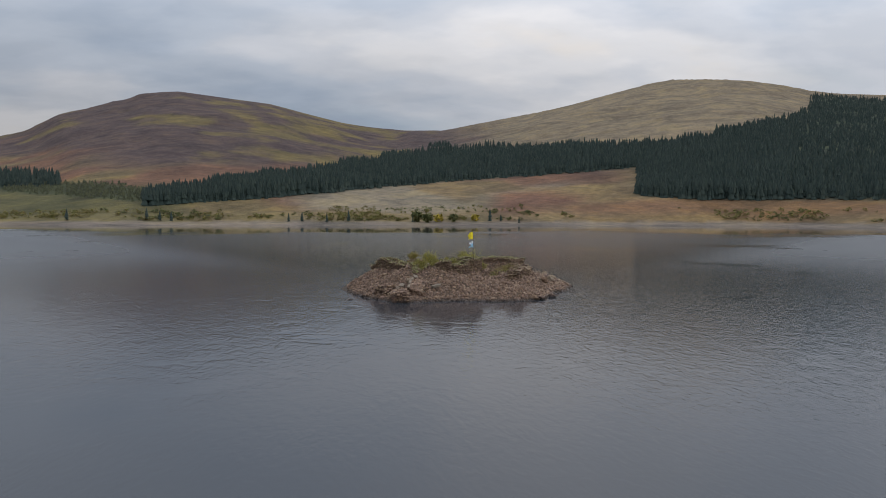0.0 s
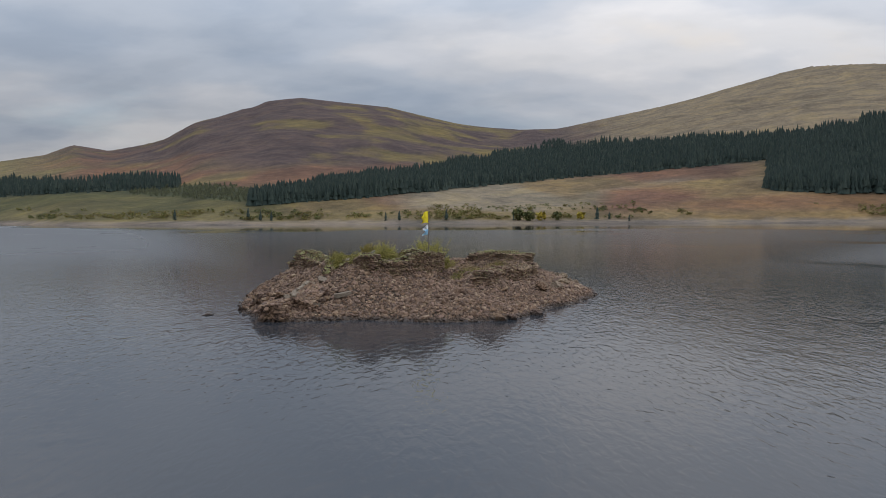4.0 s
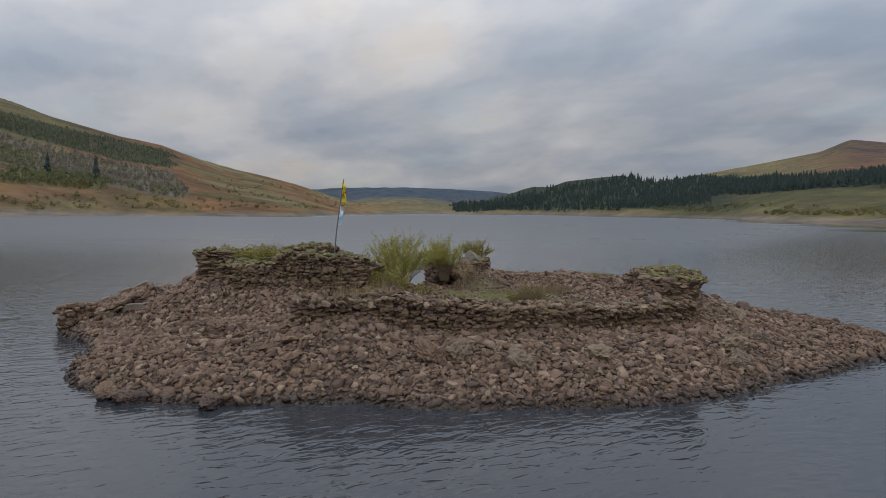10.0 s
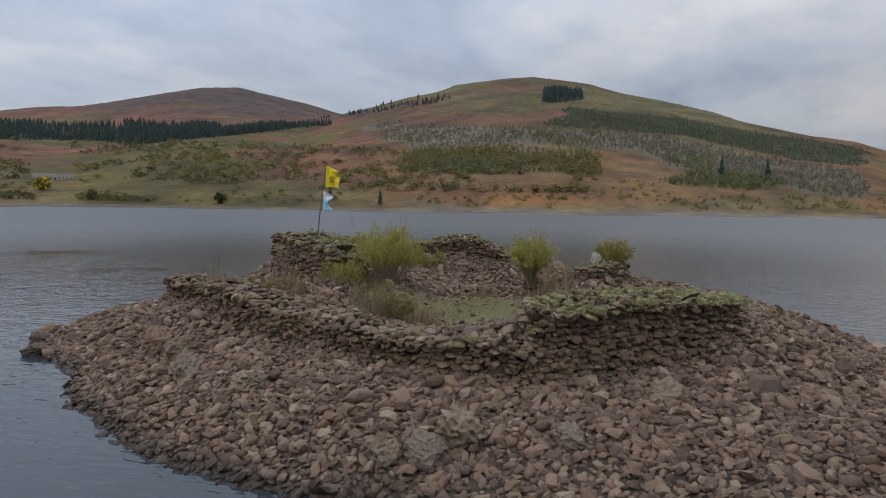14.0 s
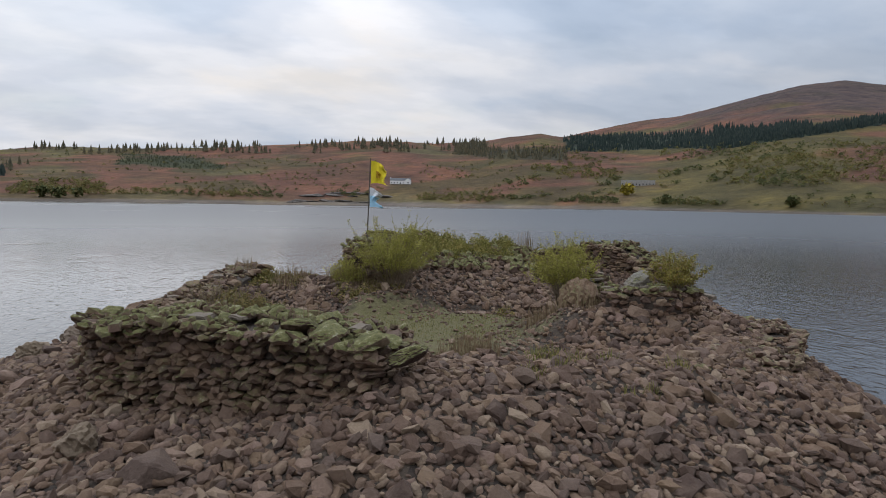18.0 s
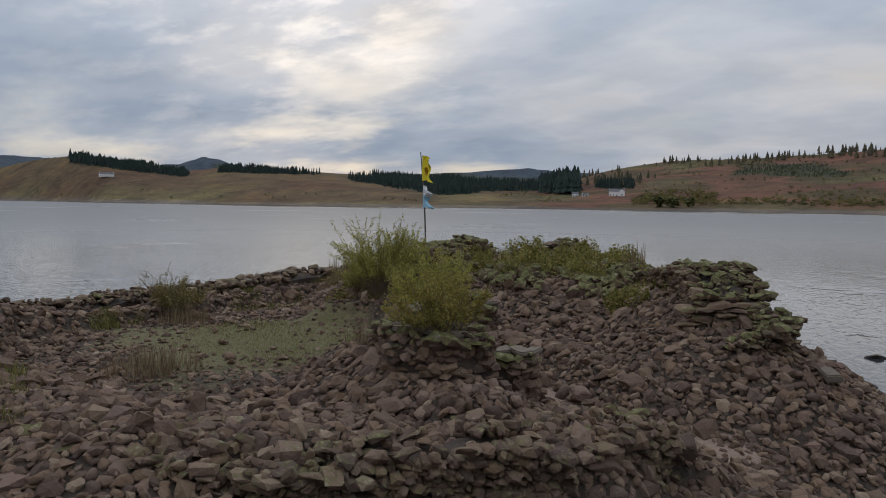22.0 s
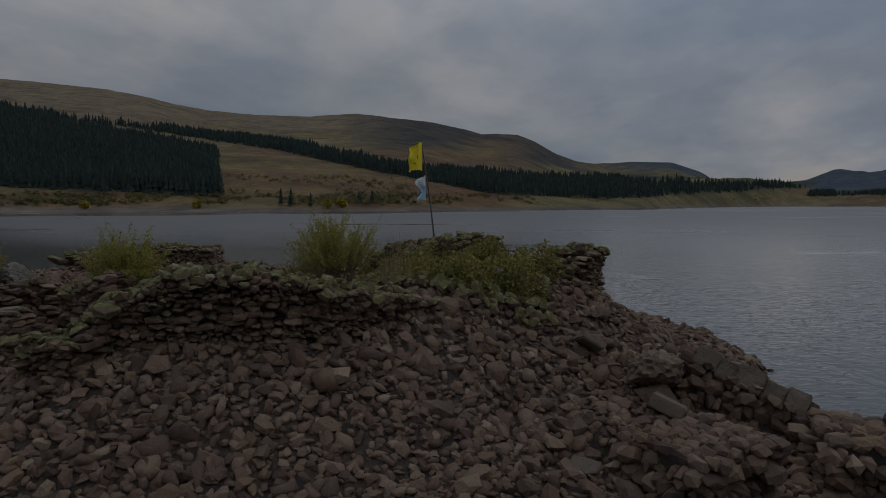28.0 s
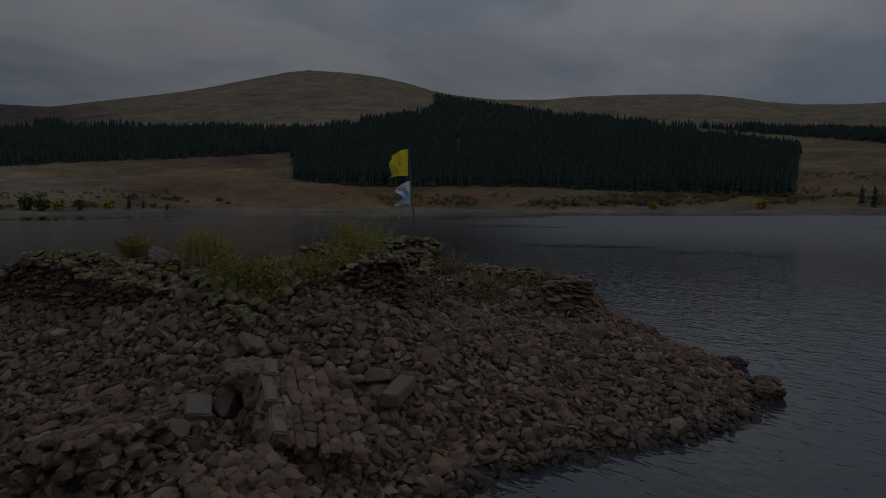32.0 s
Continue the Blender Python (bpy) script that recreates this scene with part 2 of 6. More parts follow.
def stone_material(name, single, moss=0.0, tones=STONE_TONES, gain=1.0):
    """Weathered rubble stone: its tone changes from stone to stone; moss and lichen lie on faces that look up; wet and dark near the water."""
    m, n, l, b = material(name, 0.85)
    g = where(n)
    if single:
        rand = n.new("ShaderNodeObjectInfo").outputs["Random"]
    else:
        rand = g.outputs["Random Per Island"]
    base = ramp(n, l, rand, [(p, tuple(v * gain for v in c)) for p, c in tones])
    big = tex_noise(n, l, 2.3, 4, 0.6, g.outputs["Position"])
    fine = tex_noise(n, l, 26.0, 6, 0.68, g.outputs["Position"])
    col = mix(n, l, 0.75, base, ramp(n, l, fine, [(0.25, (0.62, 0.6, 0.6)), (0.6, (1.0, 1.0, 1.0)), (0.8, (1.3, 1.27, 1.22))]), "MULTIPLY")
    col = mix(n, l, calc(n, l, "MULTIPLY", ramp(n, l, big, [(0.45, (0, 0, 0)), (0.7, (1, 1, 1))]), 0.3), col, (0.22, 0.16, 0.12))
    z = n.new("ShaderNodeSeparateXYZ")
    l.new(g.outputs["Normal"], z.inputs[0])
    if moss:
        place = tex_noise(n, l, 1.9, 6, 0.66, g.outputs["Position"])
        small = tex_noise(n, l, 16.0, 5, 0.7, g.outputs["Position"])
        amount = calc(n, l, "MULTIPLY", ramp(n, l, z.outputs[2], [(0.05, (0, 0, 0)), (0.55, (1, 1, 1))]),
                      ramp(n, l, calc(n, l, "ADD", calc(n, l, "MULTIPLY", place, 0.55), calc(n, l, "MULTIPLY", small, 0.45)), [(0.62 - 0.24 * moss, (0, 0, 0)), (0.74 - 0.24 * moss, (1, 1, 1))]))
        green = ramp(n, l, tex_noise(n, l, 8.0, 5, 0.7, g.outputs["Position"]), [(0.28, (0.044, 0.042, 0.017)), (0.44, (0.086, 0.084, 0.028)), (0.57, (0.145, 0.138, 0.052)), (0.70, (0.30, 0.285, 0.20))])
        col = mix(n, l, amount, col, green)
    pz = n.new("ShaderNodeSeparateXYZ")
    l.new(g.outputs["Position"], pz.inputs[0])
    wet = ramp(n, l, calc(n, l, "ADD", pz.outputs[2], calc(n, l, "MULTIPLY", big, 0.25)), [(0.22, (1, 1, 1)), (0.42, (0, 0, 0))])
    col = mix(n, l, wet, col, mix(n, l, 1.0, col, (0.26, 0.25, 0.24), "MULTIPLY"))
    l.new(col, b.inputs["Base Color"])
    l.new(calc(n, l, "SUBTRACT", 0.88, calc(n, l, "MULTIPLY", wet, 0.5)), b.inputs["Roughness"])
    bump(n, l, b, calc(n, l, "ADD", fine, calc(n, l, "MULTIPLY", tex_noise(n, l, 9, 5, 0.6, g.outputs["Position"]), 1.5)), 0.8, 0.035)
    return m


M_STONE = stone_material("rubble_stone", True)
M_RUBBLE = stone_material("rubble_stones", False)
M_WALL = stone_material("wall_stone", True, 0.55, WALL_TONES)
M_WALLS = stone_material("wall_stones", False, 0.55, WALL_TONES)
M_MOSSY = stone_material("mossy_stone", True, 1.3, WALL_TONES)
M_MOSSIES = stone_material("mossy_stones", False, 1.3, WALL_TONES)
M_OLD = stone_material("old_wall_stone", True, 0.12, WALL_TONES)
M_OLDS = stone_material("old_wall_stones", False, 0.12, WALL_TONES)
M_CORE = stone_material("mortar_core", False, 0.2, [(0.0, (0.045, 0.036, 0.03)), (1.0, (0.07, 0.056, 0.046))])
M_LUMP = stone_material("mortared_lump", True, 0.15, [(0.0, (0.16, 0.12, 0.085)), (0.5, (0.21, 0.16, 0.11)), (1.0, (0.175, 0.14, 0.11))])
M_PALE = stone_material("lichened_rock", True, 0.5, [(0.0, (0.16, 0.148, 0.125)), (1.0, (0.22, 0.205, 0.175))])
M_DRESSED = stone_material("dressed_stone", True, 0.1, [(0.0, (0.15, 0.125, 0.098)), (1.0, (0.205, 0.17, 0.13))])


def soil_material():
    """Island ground: gravelly earth, short grass inside the ruin, sand on the path; 'cover' holds grass, sand, and moss amounts."""
    m, n, l, b = material("island_ground", 0.95)
    g = where(n)
    a = n.new("ShaderNodeAttribute")
    a.attribute_name = "cover"
    s = n.new("ShaderNodeSeparateColor")
    l.new(a.outputs["Color"], s.inputs[0])
    fine = tex_noise(n, l, 30, 6, 0.7, g.outputs["Position"])
    mid = tex_noise(n, l, 3.0, 5, 0.65, g.outputs["Position"])
    v = n.new("ShaderNodeTexVoronoi")
    v.inputs["Scale"].default_value = 9
    l.new(g.outputs["Position"], v.inputs["Vector"])
    gravel = mix(n, l, 0.8, ramp(n, l, v.outputs["Color"], [(0.1, (0.06, 0.046, 0.037)), (0.9, (0.15, 0.113, 0.083))]), ramp(n, l, v.outputs["Distance"], [(0.0, (1, 1, 1)), (0.09, (0.75, 0.75, 0.75)), (0.12, (0.4, 0.4, 0.4))]), "MULTIPLY")
    grass = mix(n, l, mid, ramp(n, l, fine, [(0.3, (0.070, 0.073, 0.022)), (0.7, (0.14, 0.137, 0.044))]), ramp(n, l, fine, [(0.3, (0.10, 0.08, 0.05)), (0.7, (0.19, 0.155, 0.095))]))
    sand = ramp(n, l, fine, [(0.3, (0.20, 0.142, 0.108)), (0.7, (0.31, 0.225, 0.175))])
    col = mix(n, l, ramp(n, l, calc(n, l, "ADD", s.outputs[0], calc(n, l, "MULTIPLY", calc(n, l, "SUBTRACT", mid, 0.5), 0.8)), [(0.35, (0, 0, 0)), (0.6, (1, 1, 1))]), gravel, grass)
    col = mix(n, l, ramp(n, l, calc(n, l, "ADD", s.outputs[1], calc(n, l, "MULTIPLY", calc(n, l, "SUBTRACT", mid, 0.5), 0.5)), [(0.4, (0, 0, 0)), (0.55, (1, 1, 1))]), col, sand)
    l.new(col, b.inputs["Base Color"])
    bump(n, l, b, calc(n, l, "ADD", fine, v.outputs["Distance"]), 0.8, 0.05)
    return m


def water_material():
    """Dark loch water: fine wind ripples, and calm lanes that mirror the far shore; 'cover' holds the way out to the shore the windy quarter, and how rough the open water is, 0 to 1."""
    m, n, l, b = material("loch_water", 0.04)
    g = where(n)
    b.inputs["IOR"].default_value = 1.5
    b.inputs["Base Color"].default_value = (0.028, 0.032, 0.038, 1)
    mp = n.new("ShaderNodeMapping")
    mp.inputs["Rotation"].default_value = (0, 0, radians(-28))
    mp.inputs["Scale"].default_value = (1.0, 0.42, 1.0)
    l.new(g.outputs["Position"], mp.inputs[0])
    ripple = tex_noise(n, l, 3.4, 2, 0.5, mp.outputs[0], 0.6)
    swell = tex_noise(n, l, 0.7, 2, 0.5, mp.outputs[0], 0.4)
    span = n.new("ShaderNodeVectorMath")
    span.operation = "LENGTH"
    l.new(g.outputs["Position"], span.inputs[0])
    far = calc(n, l, "DIVIDE", 1.0, calc(n, l, "ADD", 1.0, calc(n, l, "POWER", calc(n, l, "MULTIPLY", span.outputs["Value"], 0.014), 2.0)))
    unit = n.new("ShaderNodeVectorMath")
    unit.operation = "NORMALIZE"
    l.new(g.outputs["Position"], unit.inputs[0])
    p = n.new("ShaderNodeSeparateXYZ")
    l.new(unit.outputs[0], p.inputs[0])
    lane = n.new("ShaderNodeCombineXYZ")
    l.new(calc(n, l, "MULTIPLY", p.outputs[0], 1.6), lane.inputs[0])
    l.new(calc(n, l, "MULTIPLY", p.outputs[1], 1.6), lane.inputs[1])
    l.new(calc(n, l, "MULTIPLY", calc(n, l, "LOGARITHM", calc(n, l, "ADD", span.outputs["Value"], 8.0), math.e), 3.2), lane.inputs[2])
    streak = tex_noise(n, l, 1.6, 4, 0.62, lane.outputs[0], 0.3)
    gust = tex_noise(n, l, 0.028, 3, 0.55, mp.outputs[0], 0.8)
    a = n.new("ShaderNodeAttribute")
    a.attribute_name = "cover"
    out = n.new("ShaderNodeSeparateColor")
    l.new(a.outputs["Color"], out.inputs[0])
    still = calc(n, l, "ADD", calc(n, l, "MULTIPLY", ramp(n, l, out.outputs[0], [(0.55, (0, 0, 0)), (0.95, (1, 1, 1))]), 0.42), calc(n, l, "SUBTRACT", streak, 0.5))
    still = calc(n, l, "ADD", still, calc(n, l, "MULTIPLY", calc(n, l, "SUBTRACT", gust, 0.5), 0.35))
    still = calc(n, l, "SUBTRACT", still, calc(n, l, "MULTIPLY", out.outputs[1], 0.3))
    rippled = ramp(n, l, still, [(0.12, (1, 1, 1)), (0.27, (0.07,) * 3)])
    h = calc(n, l, "MULTIPLY", calc(n, l, "ADD", ripple, calc(n, l, "MULTIPLY", swell, 0.9)), rippled)
    chop = calc(n, l, "MULTIPLY", calc(n, l, "MULTIPLY", tex_noise(n, l, 0.32, 3, 0.6, mp.outputs[0], 0.3), out.outputs[1]), calc(n, l, "MULTIPLY", rippled, 2.2))
    bump(n, l, b, calc(n, l, "ADD", calc(n, l, "MULTIPLY", h, far), chop), 1.0, 0.034)
    l.new(calc(n, l, "ADD", 0.03, calc(n, l, "MULTIPLY", calc(n, l, "SUBTRACT", 1.0, far), calc(n, l, "MULTIPLY", rippled, calc(n, l, "MULTIPLY", out.outputs[2], 0.36)))), b.inputs["Roughness"])
    return m


def land_material():
    m, n, l, b = material("moorland", 0.95)
    b.inputs["Specular IOR Level"].default_value = 0.1
    g = where(n)
    a = n.new("ShaderNodeAttribute")
    a.attribute_name = "cover"
    t1 = tex_noise(n, l, 0.02, 8, 0.68, g.outputs["Position"])
    t2 = tex_noise(n, l, 0.11, 6, 0.72, g.outputs["Position"])
    t3 = tex_noise(n, l, 0.012, 7, 0.66, g.outputs["Position"], 1.0)
    col = mix(n, l, 0.8, a.outputs["Color"], ramp(n, l, t1, [(0.3, (0.47, 0.47, 0.50)), (0.5, (0.86, 0.87, 0.89)), (0.7, (1.28, 1.24, 1.08))]), "MULTIPLY")
    col = mix(n, l, 0.7, col, ramp(n, l, t2, [(0.3, (0.55, 0.57, 0.55)), (0.7, (1.45, 1.42, 1.35))]), "MULTIPLY")
    col = mix(n, l, 0.75, col, ramp(n, l, t3, [(0.36, (0.62, 0.66, 0.66)), (0.5, (1, 1, 1)), (0.62, (1.22, 1.18, 0.95))]), "MULTIPLY")
    l.new(col, b.inputs["Base Color"])
    bump(n, l, b, calc(n, l, "ADD", t2, t1), 0.7, 3.5)
    return m


def leaf_material(name, tones, rough=0.75, through_light=0.0):
    m, n, l, b = material(name, rough)
    g = where(n)
    col = ramp(n, l, g.outputs["Random Per Island"], tones)
    l.new(col, b.inputs["Base Color"])
    b.inputs["Specular IOR Level"].default_value = 0.15
    if through_light:
        t = n.new("ShaderNodeBsdfTranslucent")
        l.new(col, t.inputs["Color"])
        s = n.new("ShaderNodeMixShader")
        s.inputs[0].default_value = through_light
        l.new(b.outputs[0], s.inputs[1])
        l.new(t.outputs[0], s.inputs[2])
        l.new(s.outputs[0], n["Material Output"].inputs[0])
    return m


def plain(name, color, rough=0.7, metal=0.0, scale=8.0, vary=0.25):
    m, n, l, b = material(name, rough, metal)
    g = where(n)
    t = tex_noise(n, l, scale, 6, 0.65, g.outputs["Position"])
    lo, hi = tuple(c * (1 - vary) for c in color), tuple(c * (1 + vary) for c in color)
    l.new(ramp(n, l, t, [(0.3, lo), (0.7, hi)]), b.inputs["Base Color"])
    bump(n, l, b, t, 0.3, 0.01)
    return m


M_SOIL, M_WATER, M_LAND = soil_material(), water_material(), land_material()
# dark needle green with distance haze put in as a blue cast
M_CONIFER = leaf_material("hazed_conifer_needles", [(0.0, (0.019, 0.031, 0.028)), (0.5, (0.025, 0.039, 0.034)), (1.0, (0.036, 0.050, 0.041))])
M_BROWN = leaf_material("larch_needles", [(0.0, (0.055, 0.052, 0.034)), (0.5, (0.085, 0.076, 0.046)), (1.0, (0.115, 0.095, 0.055))])
# olive of small trees, haze on the slope put in as a lighter tone
M_YOUNG = leaf_material("hazed_young_spruce", [(0.0, (0.036, 0.042, 0.024)), (0.5, (0.052, 0.057, 0.031)), (1.0, (0.07, 0.072, 0.037))])
M_GORSE = leaf_material("dark_scrub", [(0.0, (0.065, 0.078, 0.036)), (0.6, (0.11, 0.12, 0.05)), (1.0, (0.16, 0.155, 0.06))], through_light=0.5)
M_MIXED = leaf_material("mixed_scrub", [(0.0, (0.13, 0.12, 0.05)), (0.5, (0.18, 0.158, 0.062)), (1.0, (0.22, 0.172, 0.075))], through_light=0.5)
M_DULL = leaf_material("dull_green_trees", [(0.0, (0.10, 0.115, 0.055)), (0.6, (0.155, 0.165, 0.08)), (1.0, (0.21, 0.20, 0.09))], through_light=0.5)
M_LARCH = leaf_material("bare_larch", [(0.0, (0.145, 0.128, 0.10)), (0.5, (0.18, 0.16, 0.125)), (1.0, (0.215, 0.19, 0.15))], through_light=0.5)
M_SCRUB = leaf_material("autumn_scrub", [(0.0, (0.12, 0.125, 0.045)), (0.35, (0.165, 0.16, 0.055)), (0.6, (0.205, 0.178, 0.06)), (0.8, (0.185, 0.135, 0.06)), (1.0, (0.17, 0.155, 0.09))], through_light=0.5)
M_WILLOW = leaf_material("willow_leaves", [(0.0, (0.20, 0.195, 0.045)), (0.5, (0.31, 0.295, 0.068)), (1.0, (0.42, 0.38, 0.11))], through_light=0.4)
M_DRY = leaf_material("dry_stalks", [(0.0, (0.13, 0.085, 0.05)), (0.5, (0.21, 0.15, 0.09)), (1.0, (0.27, 0.22, 0.13))])
M_GRASS = leaf_material("wall_plants", [(0.0, (0.08, 0.085, 0.024)), (0.5, (0.15, 0.148, 0.042)), (1.0, (0.26, 0.22, 0.08))])
M_BARK = plain("bark", (0.17, 0.13, 0.09), 0.9)
M_POLE = plain("flag_pole_wood", (0.10, 0.085, 0.07), 0.7)
M_YELLOW = plain("yellow_cloth", (0.74, 0.60, 0.03), 0.8, vary=0.1)
M_RED = plain("red_cloth", (0.50, 0.30, 0.025), 0.8, vary=0.1)
M_BLUE = plain("light_blue_cloth", (0.32, 0.55, 0.72), 0.8, vary=0.1)
M_WHITE = plain("white_cloth", (0.66, 0.68, 0.70), 0.8, vary=0.05)
M_RENDER = plain("white_render", (0.80, 0.79, 0.77), 0.85, scale=0.6, vary=0.06)
M_SLATE = plain("slate", (0.10, 0.105, 0.115), 0.6, scale=1.5)
M_PANE = plain("dark_pane", (0.02, 0.022, 0.025), 0.15, scale=1)
M_LEDGE = plain("grey_ledge", (0.125, 0.11, 0.098), 0.9, scale=0.4, vary=0.4)
M_GREY = plain("grey_masonry", (0.30, 0.285, 0.265), 0.9, scale=0.8)

# ---- the loch and the hills round it ----
SHORE = (470, 490, 500, 560, 1000, 1500, 1250, 560, 530, 470, 440, 455, 505, 530, 590, 650, 710, 730,
         760, 760, 800, 780, 950, 1200, 1800, 1900, 900, 620, 520, 480, 480, 500, 545, 530, 510, 485)   # shore's distance, every 10 degrees
# crests: bearing, elevation of the crest as seen from the island, degrees
CREST = {
    "heather_hill": (2900, [(-60, 4), (-20, 6.2), (-9.7, 7.1), (-6.5, 7.08), (-3.4, 7.35), (-1.3, 7.65), (0.7, 8.1), (2.5, 8.55), (4.3, 8.95), (7.7, 9.25), (9.4, 9.4), (11.2, 9.55), (12.2, 9.45), (13.9, 9.2), (15, 8.7), (15.9, 8.5), (17.3, 8.0),
                            (19.5, 7.35), (20.4, 6.8), (21.3, 6.2), (22, 5.9), (23.2, 5.55), (25.4, 5.02), (26.4, 5.17), (27.8, 5.36), (29.6, 4.58), (32, 4.1), (34.4, 3.65), (38.3, 2.95), (44, 1.5), (50, 0)]),
    "pale_hill": (2700, [(-106, 0), (-100, 1.5), (-95, 3.2), (-90, 4.9), (-86, 6.1), (-83, 6.75), (-80.7, 7.0), (-77.5, 7.25), (-74.8, 7.05), (-69, 7.1), (-65.7, 7.3), (-63, 7.7), (-61, 8.15), (-58.5, 8.5), (-54, 8.65), (-50, 8.65), (-47, 8.5), (-43, 8.6), (-40, 8.9), (-38, 9.27), (-36, 9.85), (-34, 10.3),
                         (-32, 10.57), (-30, 10.7), (-28, 10.75), (-26, 10.45), (-22, 9.55), (-20, 9.05), (-17.4, 8.55), (-12.8, 7.72), (-9.7, 7.15), (-6.8, 7.0), (4, 4), (14, 0)]),
    "end_hill": (2800, [(-104, 0), (-98, 2.5), (-96.2, 3.3), (-94.8, 3.5), (-93.2, 4.1), (-91.3, 5.2), (-90, 5.7), (-88, 5.8), (-84.9, 5.67), (-82.9, 6.4), (-81.1, 6.82), (-79, 7.19), (-76.9, 7.36), (-74.2, 7.15), (-66, 6)]),
    "far_plateau": (3900, [(-110, 0), (-106, 1.2), (-104.2, 2.5), (-102, 3.3), (-99, 3.4), (-96, 3.3), (-90, 2)]),
    "dark_ridge": (1500, [(-122, 0.1), (-114, 0.7), (-111.2, 1.4), (-109.4, 1.95), (-107.2, 2.15), (-102, 2.15), (-96, 2.2), (-88, 2.0), (-78, 1.2), (-68, 0)]),
    "wooded_rise": (1900, [(22, 0.3), (27, 1.6), (33, 2.3), (36.9, 2.9), (38.8, 2.75), (41.9, 2.6), (42.4, 2.95), (43.5, 3.1), (45.2, 2.95), (47.8, 2.65), (49, 2.25), (50.7, 2.2), (52.5, 1.6), (54.3, 1.1), (57, 0.6), (60, 0.2), (63, 0)]),
    "far_ridge": (4300, [(48, 1.0), (54, 1.7), (57.5, 1.9), (61.3, 1.98), (64.9, 1.92), (66.8, 1.84), (72, 1.5), (78, 1)]),
    "birch_hill": (1650, [(61, 0), (62.9, 0.35), (65.9, 1.0), (67.8, 1.6), (69.8, 2.25), (72.6, 2.95), (74.5, 3.35), (77.2, 4.1), (79.9, 5.05), (82.6, 5.55), (84.4, 6.0), (87.2, 6.7), (89.5, 7.55), (92.5, 8.3), (96.2, 9.1), (98.7, 9.85), (101, 10.2),
                          (103.3, 10.5), (105.7, 10.4), (109.5, 9.9), (111, 9.35), (113.6, 8.8), (116.2, 8.05), (119.5, 7.2), (124, 6.2), (132, 4.6), (142, 3)]),
    "round_hill": (2900, [(110, 5), (116, 6.6), (119.5, 7.42), (121, 7.85), (122.5, 8.15), (124.9, 8.6), (126.8, 8.96), (129.5, 8.81), (132.7, 8.12), (135.8, 7.35), (138, 6.85), (140.2, 6.65), (142, 6.35), (144.7, 5.8), (150, 4.6), (160, 3)]),
    "red_moor": (1650, [(122, 2), (130, 4.2), (138, 4.9), (144.8, 5.3), (146.7, 5.5), (148.4, 5.75), (150.6, 5.5), (153.2, 5.1), (157, 4.9), (159.2, 5.0), (163.3, 5.0), (166.9, 4.65), (170.5, 4.4), (173, 4.15), (177, 4.0), (180, 3.8), (184, 3.75),
                        (186.5, 3.6), (189.2, 3.2), (190.9, 2.9), (192.7, 2.4), (196, 1.5), (200, 0.6), (204, 0)]),
    "far_mountain": (4500, [(186, 2.4), (194.5, 2.65), (197.3, 2.95), (202, 2.6), (210, 2.2), (218, 2.4), (220.4, 2.75), (221.8, 3.2), (223, 3.4), (224.6, 2.8), (228, 2.5), (233, 2.9), (238.2, 3.05), (239.9, 3.4), (242.8, 2.67), (244.6, 2.3), (246.8, 2.6),
                            (248.7, 1.8), (252, 1.5), (262, 1)]),
    "knoll": (1500, [(194, 0.7), (196.5, 1.8), (201, 1.95), (204.2, 2.25), (208, 2.25), (213.2, 2.5), (216, 2.65), (219, 2.7), (222.5, 2.65), (224.5, 2.4), (225.8, 2.6), (227.9, 2.85), (230, 3.25), (232, 3.35), (233, 3.15), (234.6, 2.85), (236.8, 2.15), (239.8, 1.3), (246, 0.8), (252, 0.5), (262, 0.2)]),
}


def between(a, lo, hi, soft=3.0):
    a = (a - (lo + hi) / 2 + 180) % 360 - 180
    return ease(((hi - lo) / 2 - np.abs(a)) / soft + 0.5)[..., None]


def shore_at(az):
    return np.interp(np.asarray(az) % 360, np.arange(0, 361, 10), (*SHORE, SHORE[0]))


def crest_at(name, az):
    pts = CREST[name][1]
    mid = (pts[0][0] + pts[-1][0]) / 2
    a = (np.asarray(az) - mid + 180) % 360 - 180 + mid
    e = np.interp(a, [p[0] for p in pts], [p[1] for p in pts], left=0, right=0)
    return e


